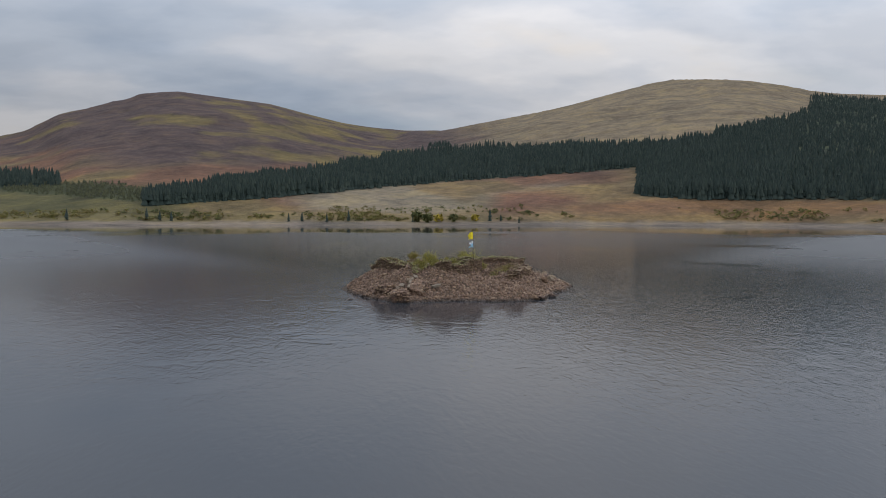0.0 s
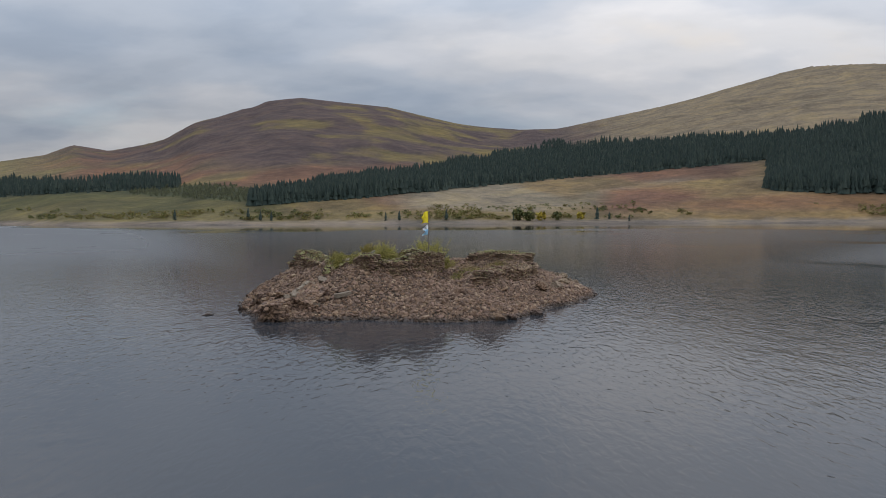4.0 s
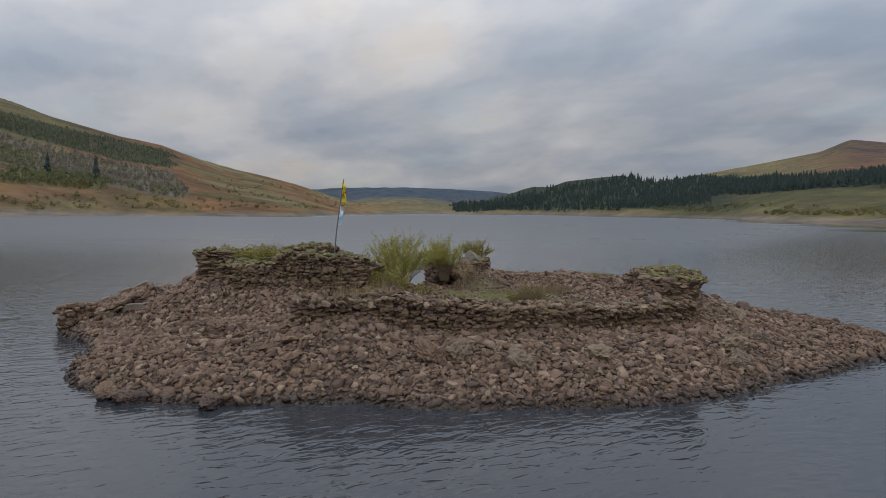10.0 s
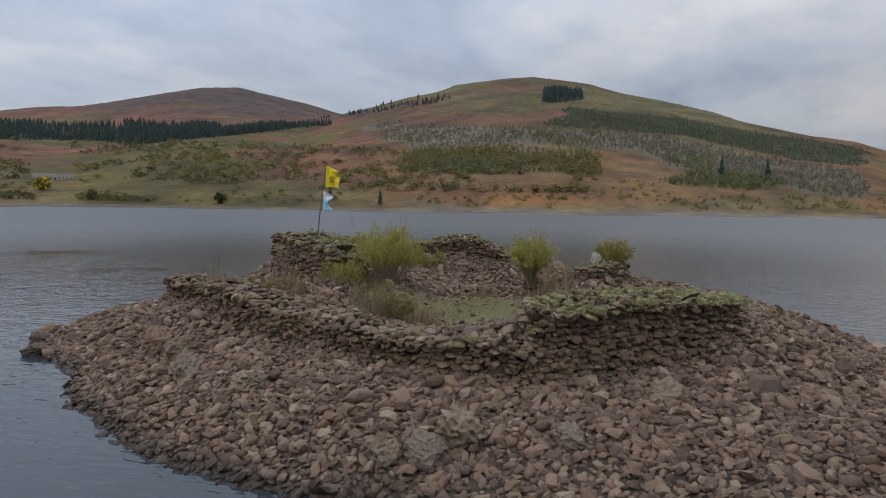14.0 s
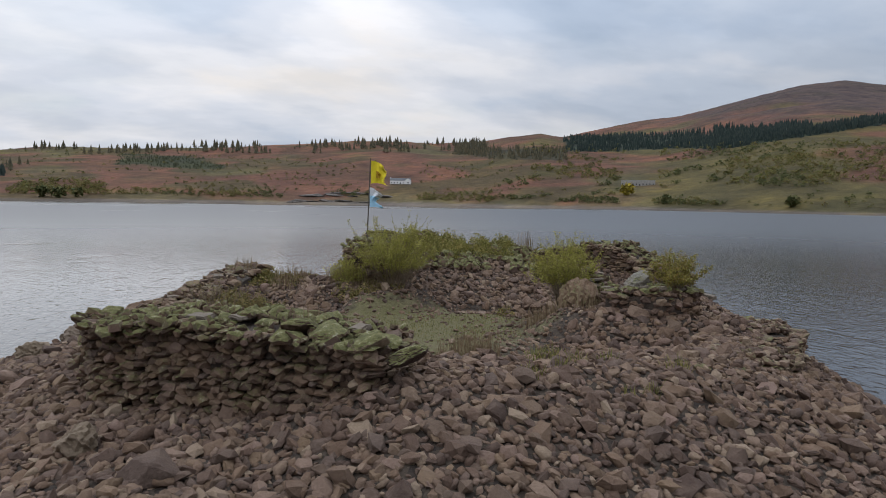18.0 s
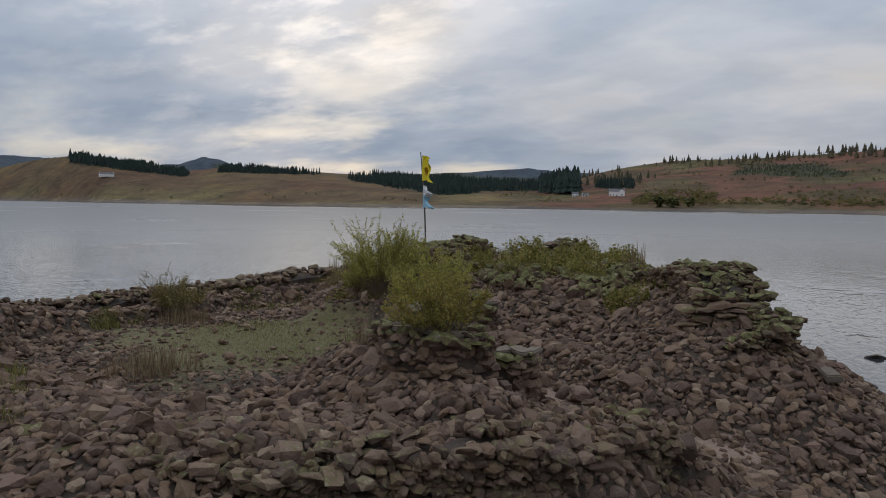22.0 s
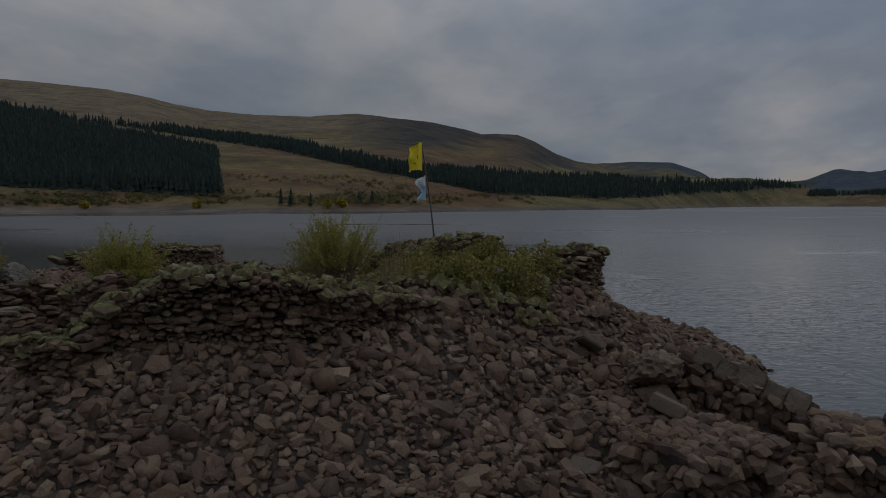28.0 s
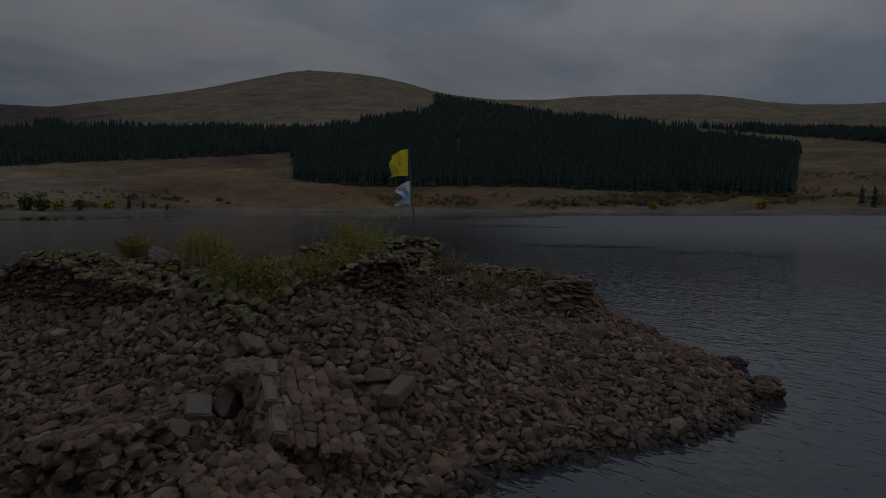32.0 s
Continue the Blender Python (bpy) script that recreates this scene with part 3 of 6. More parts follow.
def land_height(az, r):
    """Height of the land at a bearing (degrees) and a distance from the island."""
    az = (np.asarray(az) - 254) % 360 - 106      # one turn, from -106 to 254
    rs = shore_at(az) + 14 * (lattice(az * 6, az * 0, 20, 3) - 0.5) + 5 * (lattice(az * 22, az * 0, 20, 5) - 0.5)
    out = np.clip((r - rs) * 0.075, -6, 4.5) + np.clip(r - rs - 60, 0, 900) * 0.012
    out = out + between(az, 128, 198, 10)[..., 0] * np.clip(r - rs - 40, 0, 190) * 0.055
    calm = np.ones(np.shape(out))
    for k, (name, (dist, _)) in enumerate(CREST.items()):
        e = crest_at(name, az)
        d = np.maximum(dist * (0.92 + 0.16 * lattice(az * 3, az * 0, 20, 40 + k)), rs + 350)
        start = d - 1300 if name.startswith("far") else rs + 25
        s = (r - start) / (d - start)
        shape = np.where(s < 1, np.clip(s, 0, 1) ** 0.85, np.clip(1 - 0.75 * (s - 1), 0, 1))
        z = np.tan(np.radians(e)) * d * np.where(s < 1, shape * np.clip(r / d, 0, 1) ** 0.25, shape)
        out = np.maximum(out, np.where(s <= 0, -9, z))
        calm = np.minimum(calm, np.where(e > 0.3, np.clip(np.abs(s - 1) / 0.16, 0, 1), 1))
    x, y = -r * np.sin(np.radians(az)), r * np.cos(np.radians(az))
    rough = (fractal(x, y, 260, 11, 5) - 0.5) * np.clip((r - rs - 120) / 900, 0, 1) * 34
    return out + rough * calm * np.clip(out / 60, 0, 1)


def seen_angle(az, r):
    return np.degrees(np.arctan2(land_height(az, r), r))


# woods and scrub: bearings, lowest and highest view angle at either end, kind
WOODS = [
    (4.5, 16.5, 2.35, 1.45, 4.75, 3.2, "conifer"), (-10, 4.5, 3.35, 2.35, 6.45, 4.75, "conifer"), (-26.5, -10, 4.5, 3.35, 7.05, 6.45, "conifer"),
    (-32, -26.5, 2.1, 2.45, 7.15, 7.05, "conifer"), (-38, -32, 1.95, 2.1, 8.3, 7.5, "conifer"), (-46, -38, 1.9, 1.95, 8.1, 9.3, "conifer"), (-59, -46, 1.3, 1.9, 6.6, 8.1, "conifer"), (-66, -59, 1.0, 1.3, 5.0, 6.1, "conifer"),
    (-71, -59, 4.45, 6.0, 5.75, 6.7, "conifer"), (-80, -71, 2.75, 4.45, 4.05, 5.75, "conifer"), (-88, -80, 1.2, 2.75, 3.4, 4.05, "conifer"), (-98, -88, 0.6, 1.2, 2.7, 3.4, "conifer"), (-112, -98, 1.3, 0.65, 1.9, 2.7, "conifer"),
    (21.3, 36.5, 2.6, 1.5, 4.0, 2.95, "conifer"), (36.5, 43, 0.9, 0.4, 3.3, 3.4, "conifer"), (43, 57, 0.3, 0.15, 3.4, 0.9, "conifer"), (15, 24, 1.8, 2.0, 2.9, 2.9, "young"),
    (79, 84, 3.35, 4.0, 4.6, 5.6, "young"), (84, 92, 4.1, 6.0, 5.6, 7.3, "young"), (92, 101.5, 6.0, 6.8, 7.3, 8.5, "young"), (99.4, 102.4, 8.7, 8.5, 9.8, 9.9, "conifer"),
    (79, 84, 1.3, 2.1, 3.3, 3.9, "larch"), (84, 93, 2.1, 3.8, 4.0, 6.0, "larch"), (93, 102, 4.7, 5.2, 6.0, 6.8, "larch"), (102, 115, 4.8, 5.3, 6.7, 6.7, "larch"), (96, 115, 3.0, 3.2, 4.8, 5.2, "conifer_mixed"), (84, 93, 1.7, 2.4, 2.5, 3.4, "conifer_mixed"),
    (119.5, 128.5, 6.4, 5.35, 7.2, 6.4, "conifer"), (128.5, 135, 5.3, 4.5, 6.7, 6.35, "conifer"), (135, 146.3, 4.5, 4.35, 6.1, 5.75, "conifer"), (146.3, 152.7, 3.75, 3.75, 5.1, 5.0, "brown"), (152.7, 155.3, 3.9, 3.9, 5.4, 5.4, "brown"),
    (110.5, 119, 8.7, 6.8, 9.7, 7.4, "sparse"), (156, 187, 4.3, 3.0, 5.0, 3.8, "sparse"), (187, 192.5, 1.7, 1.6, 3.2, 2.6, "sparse"),
    (174.8, 181, 2.55, 2.4, 3.4, 3.2, "young"), (192.9, 195.8, 1.0, 1.0, 1.9, 1.9, "tall"), (188.8, 191.6, 1.55, 1.55, 2.6, 2.6, "conifer"),
    (224.4, 228, 1.9, 2.2, 2.75, 3.3, "conifer"), (228, 232.3, 2.2, 2.7, 3.3, 3.75, "conifer"), (212.7, 222, 2.3, 2.3, 2.85, 3.1, "conifer"),
    (196.4, 201, 1.2, 1.2, 2.4, 2.45, "conifer"), (201, 204, 1.15, 0.9, 2.45, 2.8, "conifer"), (204, 208, 0.9, 1.3, 2.8, 2.75, "conifer"), (208, 212, 1.3, 2.0, 2.75, 2.7, "conifer"), (238, 248, 0.9, 0.6, 1.4, 1.3, "conifer"),
]
COVERS = {   # ground tones; distance haze is put into blue and into young's lighter green
    "heather": (0.070, 0.050, 0.049), "ochre": (0.165, 0.135, 0.070), "bracken": (0.150, 0.083, 0.058), "pale": (0.158, 0.124, 0.086), "felled": (0.185, 0.152, 0.112),
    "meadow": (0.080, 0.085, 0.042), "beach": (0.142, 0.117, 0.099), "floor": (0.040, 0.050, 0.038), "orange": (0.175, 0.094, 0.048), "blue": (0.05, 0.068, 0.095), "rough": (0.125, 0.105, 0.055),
    "scrub": (0.078, 0.070, 0.034), "young": (0.046, 0.052, 0.030), "birch": (0.14, 0.12, 0.09), "dark": (0.055, 0.050, 0.032),
}
C = {k: np.array(v) for k, v in COVERS.items()}


def in_wood(az, r, e, wood):
    """Share of a wood at a place, with a ragged edge."""
    a0, a1, l0, l1, h0, h1, kind = wood
    x, y = -r * np.sin(np.radians(az)), r * np.cos(np.radians(az))
    rag = fractal(x, y, 130, 91, 4) - 0.5
    thin = 0.55 if h0 - l0 < 1.3 else 1.0
    az2 = (az - a0 + 180) % 360 - 180 + (1.5 if kind in ("conifer", "brown") else 10) * rag * min(1, (a1 - a0) / 12)
    f = np.clip(az2 / (a1 - a0), 0, 1)
    e2 = e + (1.5 if kind in ("larch", "young", "conifer_mixed") else 0.3) * thin * rag
    tops = np.degrees({"conifer": 11.0, "brown": 9.0}.get(kind, 0.0) / np.maximum(r, 1))      # the trees' own height
    gap = 1.0
    if kind in ("larch", "conifer_mixed"):   # a tongue of open bracken runs up between the trees
        gap = 1 - ease((0.7 + 0.55 * (4.4 - e) - np.abs(az - 97.3 + 1.3 * (4.4 - e) + 3 * rag)) / 0.5 + 0.5) * (e < 4.4)
    return gap * ease((az2 + 0.2) / 0.4) * ease((a1 - a0 - az2 + 0.2) / 0.4) * ease((e2 - (l0 + (l1 - l0) * f)) / 0.15) * ease(((h0 + (h1 - h0) * f) - tops - e2) / 0.15)


def land_cover(az, r, z, e):
    x, y = -r * np.sin(np.radians(az)), r * np.cos(np.radians(az))
    n1, n2 = fractal(x, y, 320, 21, 3)[..., None], fractal(x, y, 130, 31, 2)[..., None]
    n1 = 0.6 * n1 + 0.4 * fractal(x, y + 700, 120, 23, 2)[..., None]
    en = e + 2.6 * (n1[..., 0] - 0.5) + 1.6 * (n2[..., 0] - 0.5)
    up = lambda lo, hi: ease((en - lo) / (hi - lo))[..., None]
    col = C["rough"] * (1 - n1) + C["ochre"] * n1 + 0 * n2
    w = between(az, -26, 30, 8)
    n4 = 0.55 * fractal(0.5 * x + y, 2 * x, 150, 57, 4)[..., None] + 0.45 * n1 + 0.10 * between(az, -6, 9, 8)      # grassy streaks in the heather
    heath = C["heather"] * ease((0.625 - n4) / 0.12 + 0.5) + C["ochre"] * (0.72, 0.68, 0.62) * ease((n4 - 0.625) / 0.12 + 0.5)
    lowh = C["bracken"] * 0.9 * ease((0.6 - n2) / 0.2 + 0.5) + C["ochre"] * (0.85, 0.78, 0.8) * ease((n2 - 0.6) / 0.2 + 0.5)
    col = col * (1 - w) + w * (heath * up(3.6, 5.2) + lowh * (1 - up(3.6, 5.2)))
    w = between(az, -30, 4, 6) * (1 - up(3.0, 3.8))
    felled = C["felled"] * ease((0.56 - n2) / 0.15 + 0.5) + C["ochre"] * (0.98, 0.86, 0.95) * ease((n2 - 0.56) / 0.15 + 0.5)
    col = col * (1 - w) + w * felled
    w = between(az, -22, -14, 3) * (1 - up(2.4, 3.4)) * ease((n1 - 0.42) / 0.1 + 0.5)
    col = col * (1 - w) + w * C["bracken"]
    w = between(az, -105, -12, 8) * up(5.2, 6.6)
    col = col * (1 - w) + w * (C["pale"] * (0.8 + 0.4 * n1))
    w = between(az, -70, -20, 6) * (1 - up(1.5, 2.3)) * 0.8
    col = col * (1 - w) + w * (C["bracken"] * n2 + C["orange"] * 0.8 * (1 - n2))
    # mist over the end hill, put into its colour as greyed heather
    w = between(az, -112, -78, 8) * up(2.4, 3.8)
    col = col * (1 - w) + w * C["heather"] * (0.75, 0.98, 1.0)
    w = between(az, -90, -62, 5) * (1 - up(4.5, 5.5))
    col = col * (1 - w) + w * (C["ochre"] * n2 + C["bracken"] * 0.8 * (1 - n2))
    w = between(az, 13, 40, 5) * (1 - up(1.8, 2.6))
    col = col * (1 - w) + w * (C["meadow"] * 0.8 * (1 - n2) + C["rough"] * 0.75 * n2)
    n3 = fractal(x + 900, y, 100, 51, 2)[..., None]
    w = between(az, 62, 125, 4)
    slope = (C["rough"] * ease((n1 - 0.5) / 0.2 + 0.5) + C["bracken"] * 0.85 * ease((0.5 - n1) / 0.2 + 0.5)) * up(4, 6) + (C["orange"] * ease((0.52 - n2) / 0.15 + 0.5) + C["ochre"] * ease((n2 - 0.52) / 0.15 + 0.5)) * (1 - up(4, 6))
    col = col * (1 - w) + w * slope
    w = between(az, 116, 200, 8)
    red = C["bracken"] * (1.12, 0.98, 1.0) * ease((0.68 - n2) / 0.15 + 0.5) + C["rough"] * ease((n2 - 0.68) / 0.15 + 0.5)
    red = red * ease((n1 - 0.37) / 0.1 + 0.5) + C["scrub"] * (1.5, 1.35, 1.2) * ease((0.37 - n1) / 0.1 + 0.5)
    red = red * (1 - up(6, 7.5)) + C["heather"] * 1.25 * up(6, 7.5)
    col = col * (1 - w) + w * red
    w = between(az, 70, 200, 8) * ease((n3 - 0.60) / 0.08 + 0.5) * (1 - up(3.8, 5.5)) * 0.75
    col = col * (1 - w) + w * C["scrub"]
    w = between(az, 70, 262, 8) * ease((0.40 - n3) / 0.08 + 0.5) * 0.35
    col = col * (1 - w) + w * C["dark"]
    w = between(az, 204, 250, 6)
    col = col * (1 - w) + w * (C["bracken"] * 0.8 * (1 - n2) + C["ochre"] * 0.8 * n2)
    # distance haze, put into the colour of the farthest hills as blue
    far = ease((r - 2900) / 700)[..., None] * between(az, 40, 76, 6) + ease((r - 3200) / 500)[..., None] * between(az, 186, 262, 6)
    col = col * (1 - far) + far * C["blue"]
    grassy = ease((1.3 - e) / 0.6)[..., None] * ease((n2 - 0.4) / 0.2)
    col = col * (1 - 0.45 * grassy) + 0.45 * grassy * C["ochre"]
    w = between(az, 79, 122, 5) * ease((en - 0.75) / 0.5)[..., None] * ease((4.6 - e) / 0.4)[..., None] * (0.55 + 0.45 * ease((n1 - 0.4) / 0.2))
    col = col * (1 - w) + w * (C["orange"] * (1.1, 0.95, 1.0) * (1 - n3) + C["bracken"] * 1.1 * n3)
    w = between(az, 79, 122, 5) * ease((0.95 - en) / 0.4)[..., None] * 0.6
    col = col * (1 - w) + w * C["ochre"] * (1.0, 0.88, 0.85)
    w = between(az, 35, 57, 3) * ((r < 2300) & (e > 0.6))[..., None]       # the rise is wooded to its top
    col = col * (1 - w) + w * C["floor"] * 0.8
    for wood in WOODS:
        if wood[6] == "sparse":
            continue
        w = in_wood(az, r, e, wood)[..., None]
        col = col * (1 - w) + w * C[{"larch": "birch", "young": "young", "conifer_mixed": "rough", "brown": "dark"}.get(wood[6], "floor")]
    w = between(az, 66, 200, 10) * (e > 0.2)[..., None]
    col = col * (1 - 0.08 * w)
    beach = ease((2.7 + 2.2 * (n2[..., 0] - 0.5) - z) / 0.9)[..., None]
    return col * (1 - beach) + beach * C["beach"] * (0.65 + 0.7 * n2)


def build_land():
    na, radii = 1000, np.concatenate([[0, 120, 240, 340], np.linspace(400, 1300, 80), np.geomspace(1312, 4900, 90)])
    az = np.linspace(0, 360, na, endpoint=False)
    A, R = np.meshgrid(az, radii, indexing="ij")
    Z = np.where(R < 395, -6.0, land_height(A, np.maximum(R, 1)))
    Z = np.where(R > 4850, -5, Z)
    E = np.degrees(np.arctan2(Z, np.maximum(R, 1)))
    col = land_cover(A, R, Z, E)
    V = np.stack([-R * np.sin(np.radians(A)), R * np.cos(np.radians(A)), Z], -1).reshape(-1, 3)
    k = len(radii)
    i, j = np.meshgrid(np.arange(na), np.arange(k - 1), indexing="ij")
    i2 = (i + 1) % na
    F = np.stack([i * k + j, i * k + j + 1, i2 * k + j + 1, i2 * k + j], -1).reshape(-1, 4)
    F = F[:, ::-1]
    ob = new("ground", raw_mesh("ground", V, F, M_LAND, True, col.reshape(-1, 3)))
    return tagged(ob, "moorland hills in autumn browns round the loch", "ground", kind="structure")


ground = build_land()


def build_water():
    na, radii = 240, np.concatenate([np.linspace(0, 60, 4), np.linspace(100, 2000, 58), [4800]])
    A, R = np.meshgrid(np.linspace(0, 360, na, endpoint=False), radii, indexing="ij")
    V = np.stack([-R * np.sin(np.radians(A)), R * np.cos(np.radians(A)), 0 * R], -1).reshape(-1, 3)
    k = len(radii)
    i, j = np.meshgrid(np.arange(na), np.arange(k - 1), indexing="ij")
    i2 = (i + 1) % na
    F = np.stack([i2 * k + j, i2 * k + j + 1, i * k + j + 1, i * k + j], -1).reshape(-1, 4)
    windy = between(A, 66, 146, 26)[..., 0] * np.clip((R - 30) / 120, 0, 1)
    lee = between(A, -46, 28, 14)[..., 0]
    out = np.stack([np.clip(R / shore_at(A) + 0.2 * lee, 0, 1), windy, 1 - 0.55 * lee], -1).reshape(-1, 3)
    ob = new("water", raw_mesh("water", V, F, M_WATER, True, out))
    return tagged(ob, "dark rippled loch water reflecting the sky", "water", kind="structure")


water = build_water()


def scatter_mesh(shapes, places, scales, turns, pick, tilt=None):
    """Joins many copies of a few shapes: (verts, tris) each, at places, with scales (n,3) and turns about z."""
    V, F, off = [], [], 0
    for k, (sv, sf) in enumerate(shapes):
        m = pick == k
        if not m.any():
            continue
        p, s, t = places[m], scales[m], turns[m]
        v = sv[None] * s[:, None, :]
        c, sn = np.cos(t)[:, None], np.sin(t)[:, None]
        v = np.stack([v[..., 0] * c - v[..., 1] * sn, v[..., 0] * sn + v[..., 1] * c, v[..., 2]], -1)
        if tilt is not None:
            v = np.einsum("nij,nkj->nki", tilt[m], v)
        v = v + p[:, None, :]
        n = len(p)
        f = sf[None] + (np.arange(n) * len(sv))[:, None, None] + off
        V.append(v.reshape(-1, 3))
        F.append(f.reshape(-1, sf.shape[1]))
        off += n * len(sv)
    return np.concatenate(V), np.concatenate(F)


def conifer_shape(seed, tiers=3, sides=5):
    """A spruce of unit height: stacked drooping skirts with ragged rims, on a short trunk."""
    g = np.random.default_rng(seed)
    V, F = [], []
    for k in range(tiers):
        z0, z1 = 0.12 + 0.80 * k / tiers, min(1.0, 0.12 + 0.88 * (k + 1.55) / tiers)
        rad = 0.20 * (1 - 0.86 * k / tiers)
        o = len(V)
        V.append((0, 0, z1))
        for s in range(sides):
            a = 2 * math.pi * (s + 0.5 * (k % 2)) / sides + g.uniform(-0.2, 0.2)
            q = rad * g.uniform(0.7, 1.2)
            V.append((q * math.cos(a), q * math.sin(a), z0 + g.uniform(-0.03, 0.03)))
        F += [(o, o + 1 + s, o + 1 + (s + 1) % sides) for s in range(sides)]
    o = len(V)
    for s in range(3):
        a = 2 * math.pi * s / 3
        V += [(0.02 * math.cos(a), 0.02 * math.sin(a), 0), (0.015 * math.cos(a), 0.015 * math.sin(a), 0.3)]
    for s in range(3):
        a, b = o + 2 * s, o + 2 * ((s + 1) % 3)
        F += [(a, b, b + 1), (a, b + 1, a + 1)]
    return np.array(V), np.array(F)


def leafy_shape(seed, leaves=26, tall=1.0, thin=0.5):
    """A small far-off bush or bare tree of unit height: a crown of loose three-cornered clumps on a stem."""
    g = np.random.default_rng(seed)
    V, F = [], []
    for _ in range(leaves):
        d = g.normal(size=3)
        d /= np.linalg.norm(d)
        c = d * (0.25 + 0.75 * g.random() ** 0.5) * np.array([thin, thin, 0.45]) + (0, 0, 0.55)
        s = g.uniform(0.08, 0.19)
        o = len(V)
        V += [tuple(c + g.normal(size=3) * s * 0.8) for _ in range(4)]
        F += [(o, o + 1, o + 2), (o, o + 2, o + 3)]
    o = len(V)
    V += [(0.03, 0, 0), (-0.02, 0.02, 0), (-0.02, -0.02, 0), (0, 0, 0.7)]
    F += [(o, o + 1, o + 3), (o + 1, o + 2, o + 3), (o + 2, o, o + 3)]
    return np.array(V), np.array(F)


CONIFERS = [conifer_shape(k) for k in range(6)]
LEAFY = [leafy_shape(k, 24) for k in range(6)]
LARCHES = [leafy_shape(20 + k, 11, 1.0, 0.26) for k in range(4)]


def wood_sites(wood, count, g, steep=1.3):
    """Places in a wood, on ground that looks towards the island."""
    got = []
    for _ in range(60):
        az = wood[0] - 1 + (wood[1] - wood[0] + 2) * g.random(5000)
        rs = shore_at(az)
        r = rs + 22 + (2700 - rs) * g.random(5000) ** steep
        e = seen_angle(az, r)
        ok = (in_wood(az, r, e, wood) > g.random(5000)) & (seen_angle(az, r + 8) - e > -0.01)
        got.append(np.stack([az[ok], r[ok]], 1))
        if sum(map(len, got)) >= count:
            break
    q = np.concatenate(got)[:count]
    z = land_height(q[:, 0], q[:, 1])
    return np.stack([-q[:, 1] * np.sin(np.radians(q[:, 0])), q[:, 1] * np.cos(np.radians(q[:, 0])), z], 1), q[:, 1]


def build_woods():
    g = np.random.default_rng(5)
    for wood in WOODS:
        a0, a1, l0, l1, h0, h1, kind = wood
        area = abs(a1 - a0) * ((h0 - l0) + (h1 - l1)) / 2
        if kind in ("conifer", "tall", "young", "brown"):
            near = -70 < a0 < 20 and kind == "conifer"
            P, r = wood_sites(wood, int(min(3600, 90 + area * (105 if near else 75))), g)
            if not len(P):
                continue
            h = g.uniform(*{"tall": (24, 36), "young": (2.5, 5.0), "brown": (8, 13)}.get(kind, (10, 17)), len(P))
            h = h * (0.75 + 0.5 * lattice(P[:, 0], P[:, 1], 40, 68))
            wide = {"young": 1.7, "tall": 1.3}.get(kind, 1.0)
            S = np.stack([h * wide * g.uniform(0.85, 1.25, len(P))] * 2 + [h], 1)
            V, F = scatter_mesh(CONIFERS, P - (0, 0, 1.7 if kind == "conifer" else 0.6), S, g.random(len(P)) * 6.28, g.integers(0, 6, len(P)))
            mat, label = {"young": (M_YOUNG, "young green spruce plantation on the hillside, lightened with haze"), "brown": (M_BROWN, "dull brown larch wood below the moor's skyline")}.get(kind, (M_CONIFER, "dense dark green spruce plantation on the hillside"))
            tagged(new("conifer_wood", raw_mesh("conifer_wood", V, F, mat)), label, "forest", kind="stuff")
        if kind in ("larch", "conifer_mixed"):
            P, r = wood_sites(wood, int(min(4200, area * (56 if kind == "larch" else 34))), g)
            h = g.uniform(3.5, 7.5, len(P)) * (0.7 + 0.6 * lattice(P[:, 0], P[:, 1], 45, 83)) * (1.0 if kind == "larch" else 1.35)
            S = np.stack([h * 0.85, h * 0.85, h], 1)
            turn, pick = g.random(len(P)) * 6.28, g.integers(0, 4, len(P))
            green = lattice(P[:, 0], P[:, 1], 70, 84) + g.normal(0, 0.1, len(P)) > (0.74 if kind == "larch" else 0.5)
            if green.sum() > 3:
                V, F = scatter_mesh(LARCHES, P[green] - (0, 0, 0.4), S[green], turn[green], pick[green])
                tagged(new("green_wood", raw_mesh("green_wood", V, F, M_DULL)), "dull green young trees among the bare birches", "forest", kind="stuff")
            P, S, turn, pick = P[~green], S[~green], turn[~green], pick[~green]
            V, F = scatter_mesh(LARCHES, P - (0, 0, 0.4), S, turn, pick)
            tagged(new("birch_wood", raw_mesh("birch_wood", V, F, M_LARCH if kind == "larch" else M_MIXED)), "pale leafless birch and larch on the slope" if kind == "larch" else "yellow-green young birch wood above the shore", "forest", kind="stuff")
        if kind == "sparse":
            P, r = wood_sites(wood, int(50 + area * 18), g)
            keep = lattice(P[:, 0], P[:, 1], 70, 66) > 0.5
            P = P[keep]
            h = g.uniform(7, 21, len(P)) * (0.6 if a0 < 120 else 1.0)
            S = np.stack([h * 1.2, h * 1.35, h], 1)
            V, F = scatter_mesh(CONIFERS, P - (0, 0, 0.4), S, g.random(len(P)) * 6.28, g.integers(0, 6, len(P)))
            tagged(new("scattered_conifers", raw_mesh("scattered_conifers", V, F, M_CONIFER if a0 < 120 else M_BROWN)), "scattered dark conifers along the moor's skyline", "trees", kind="stuff")


build_woods()


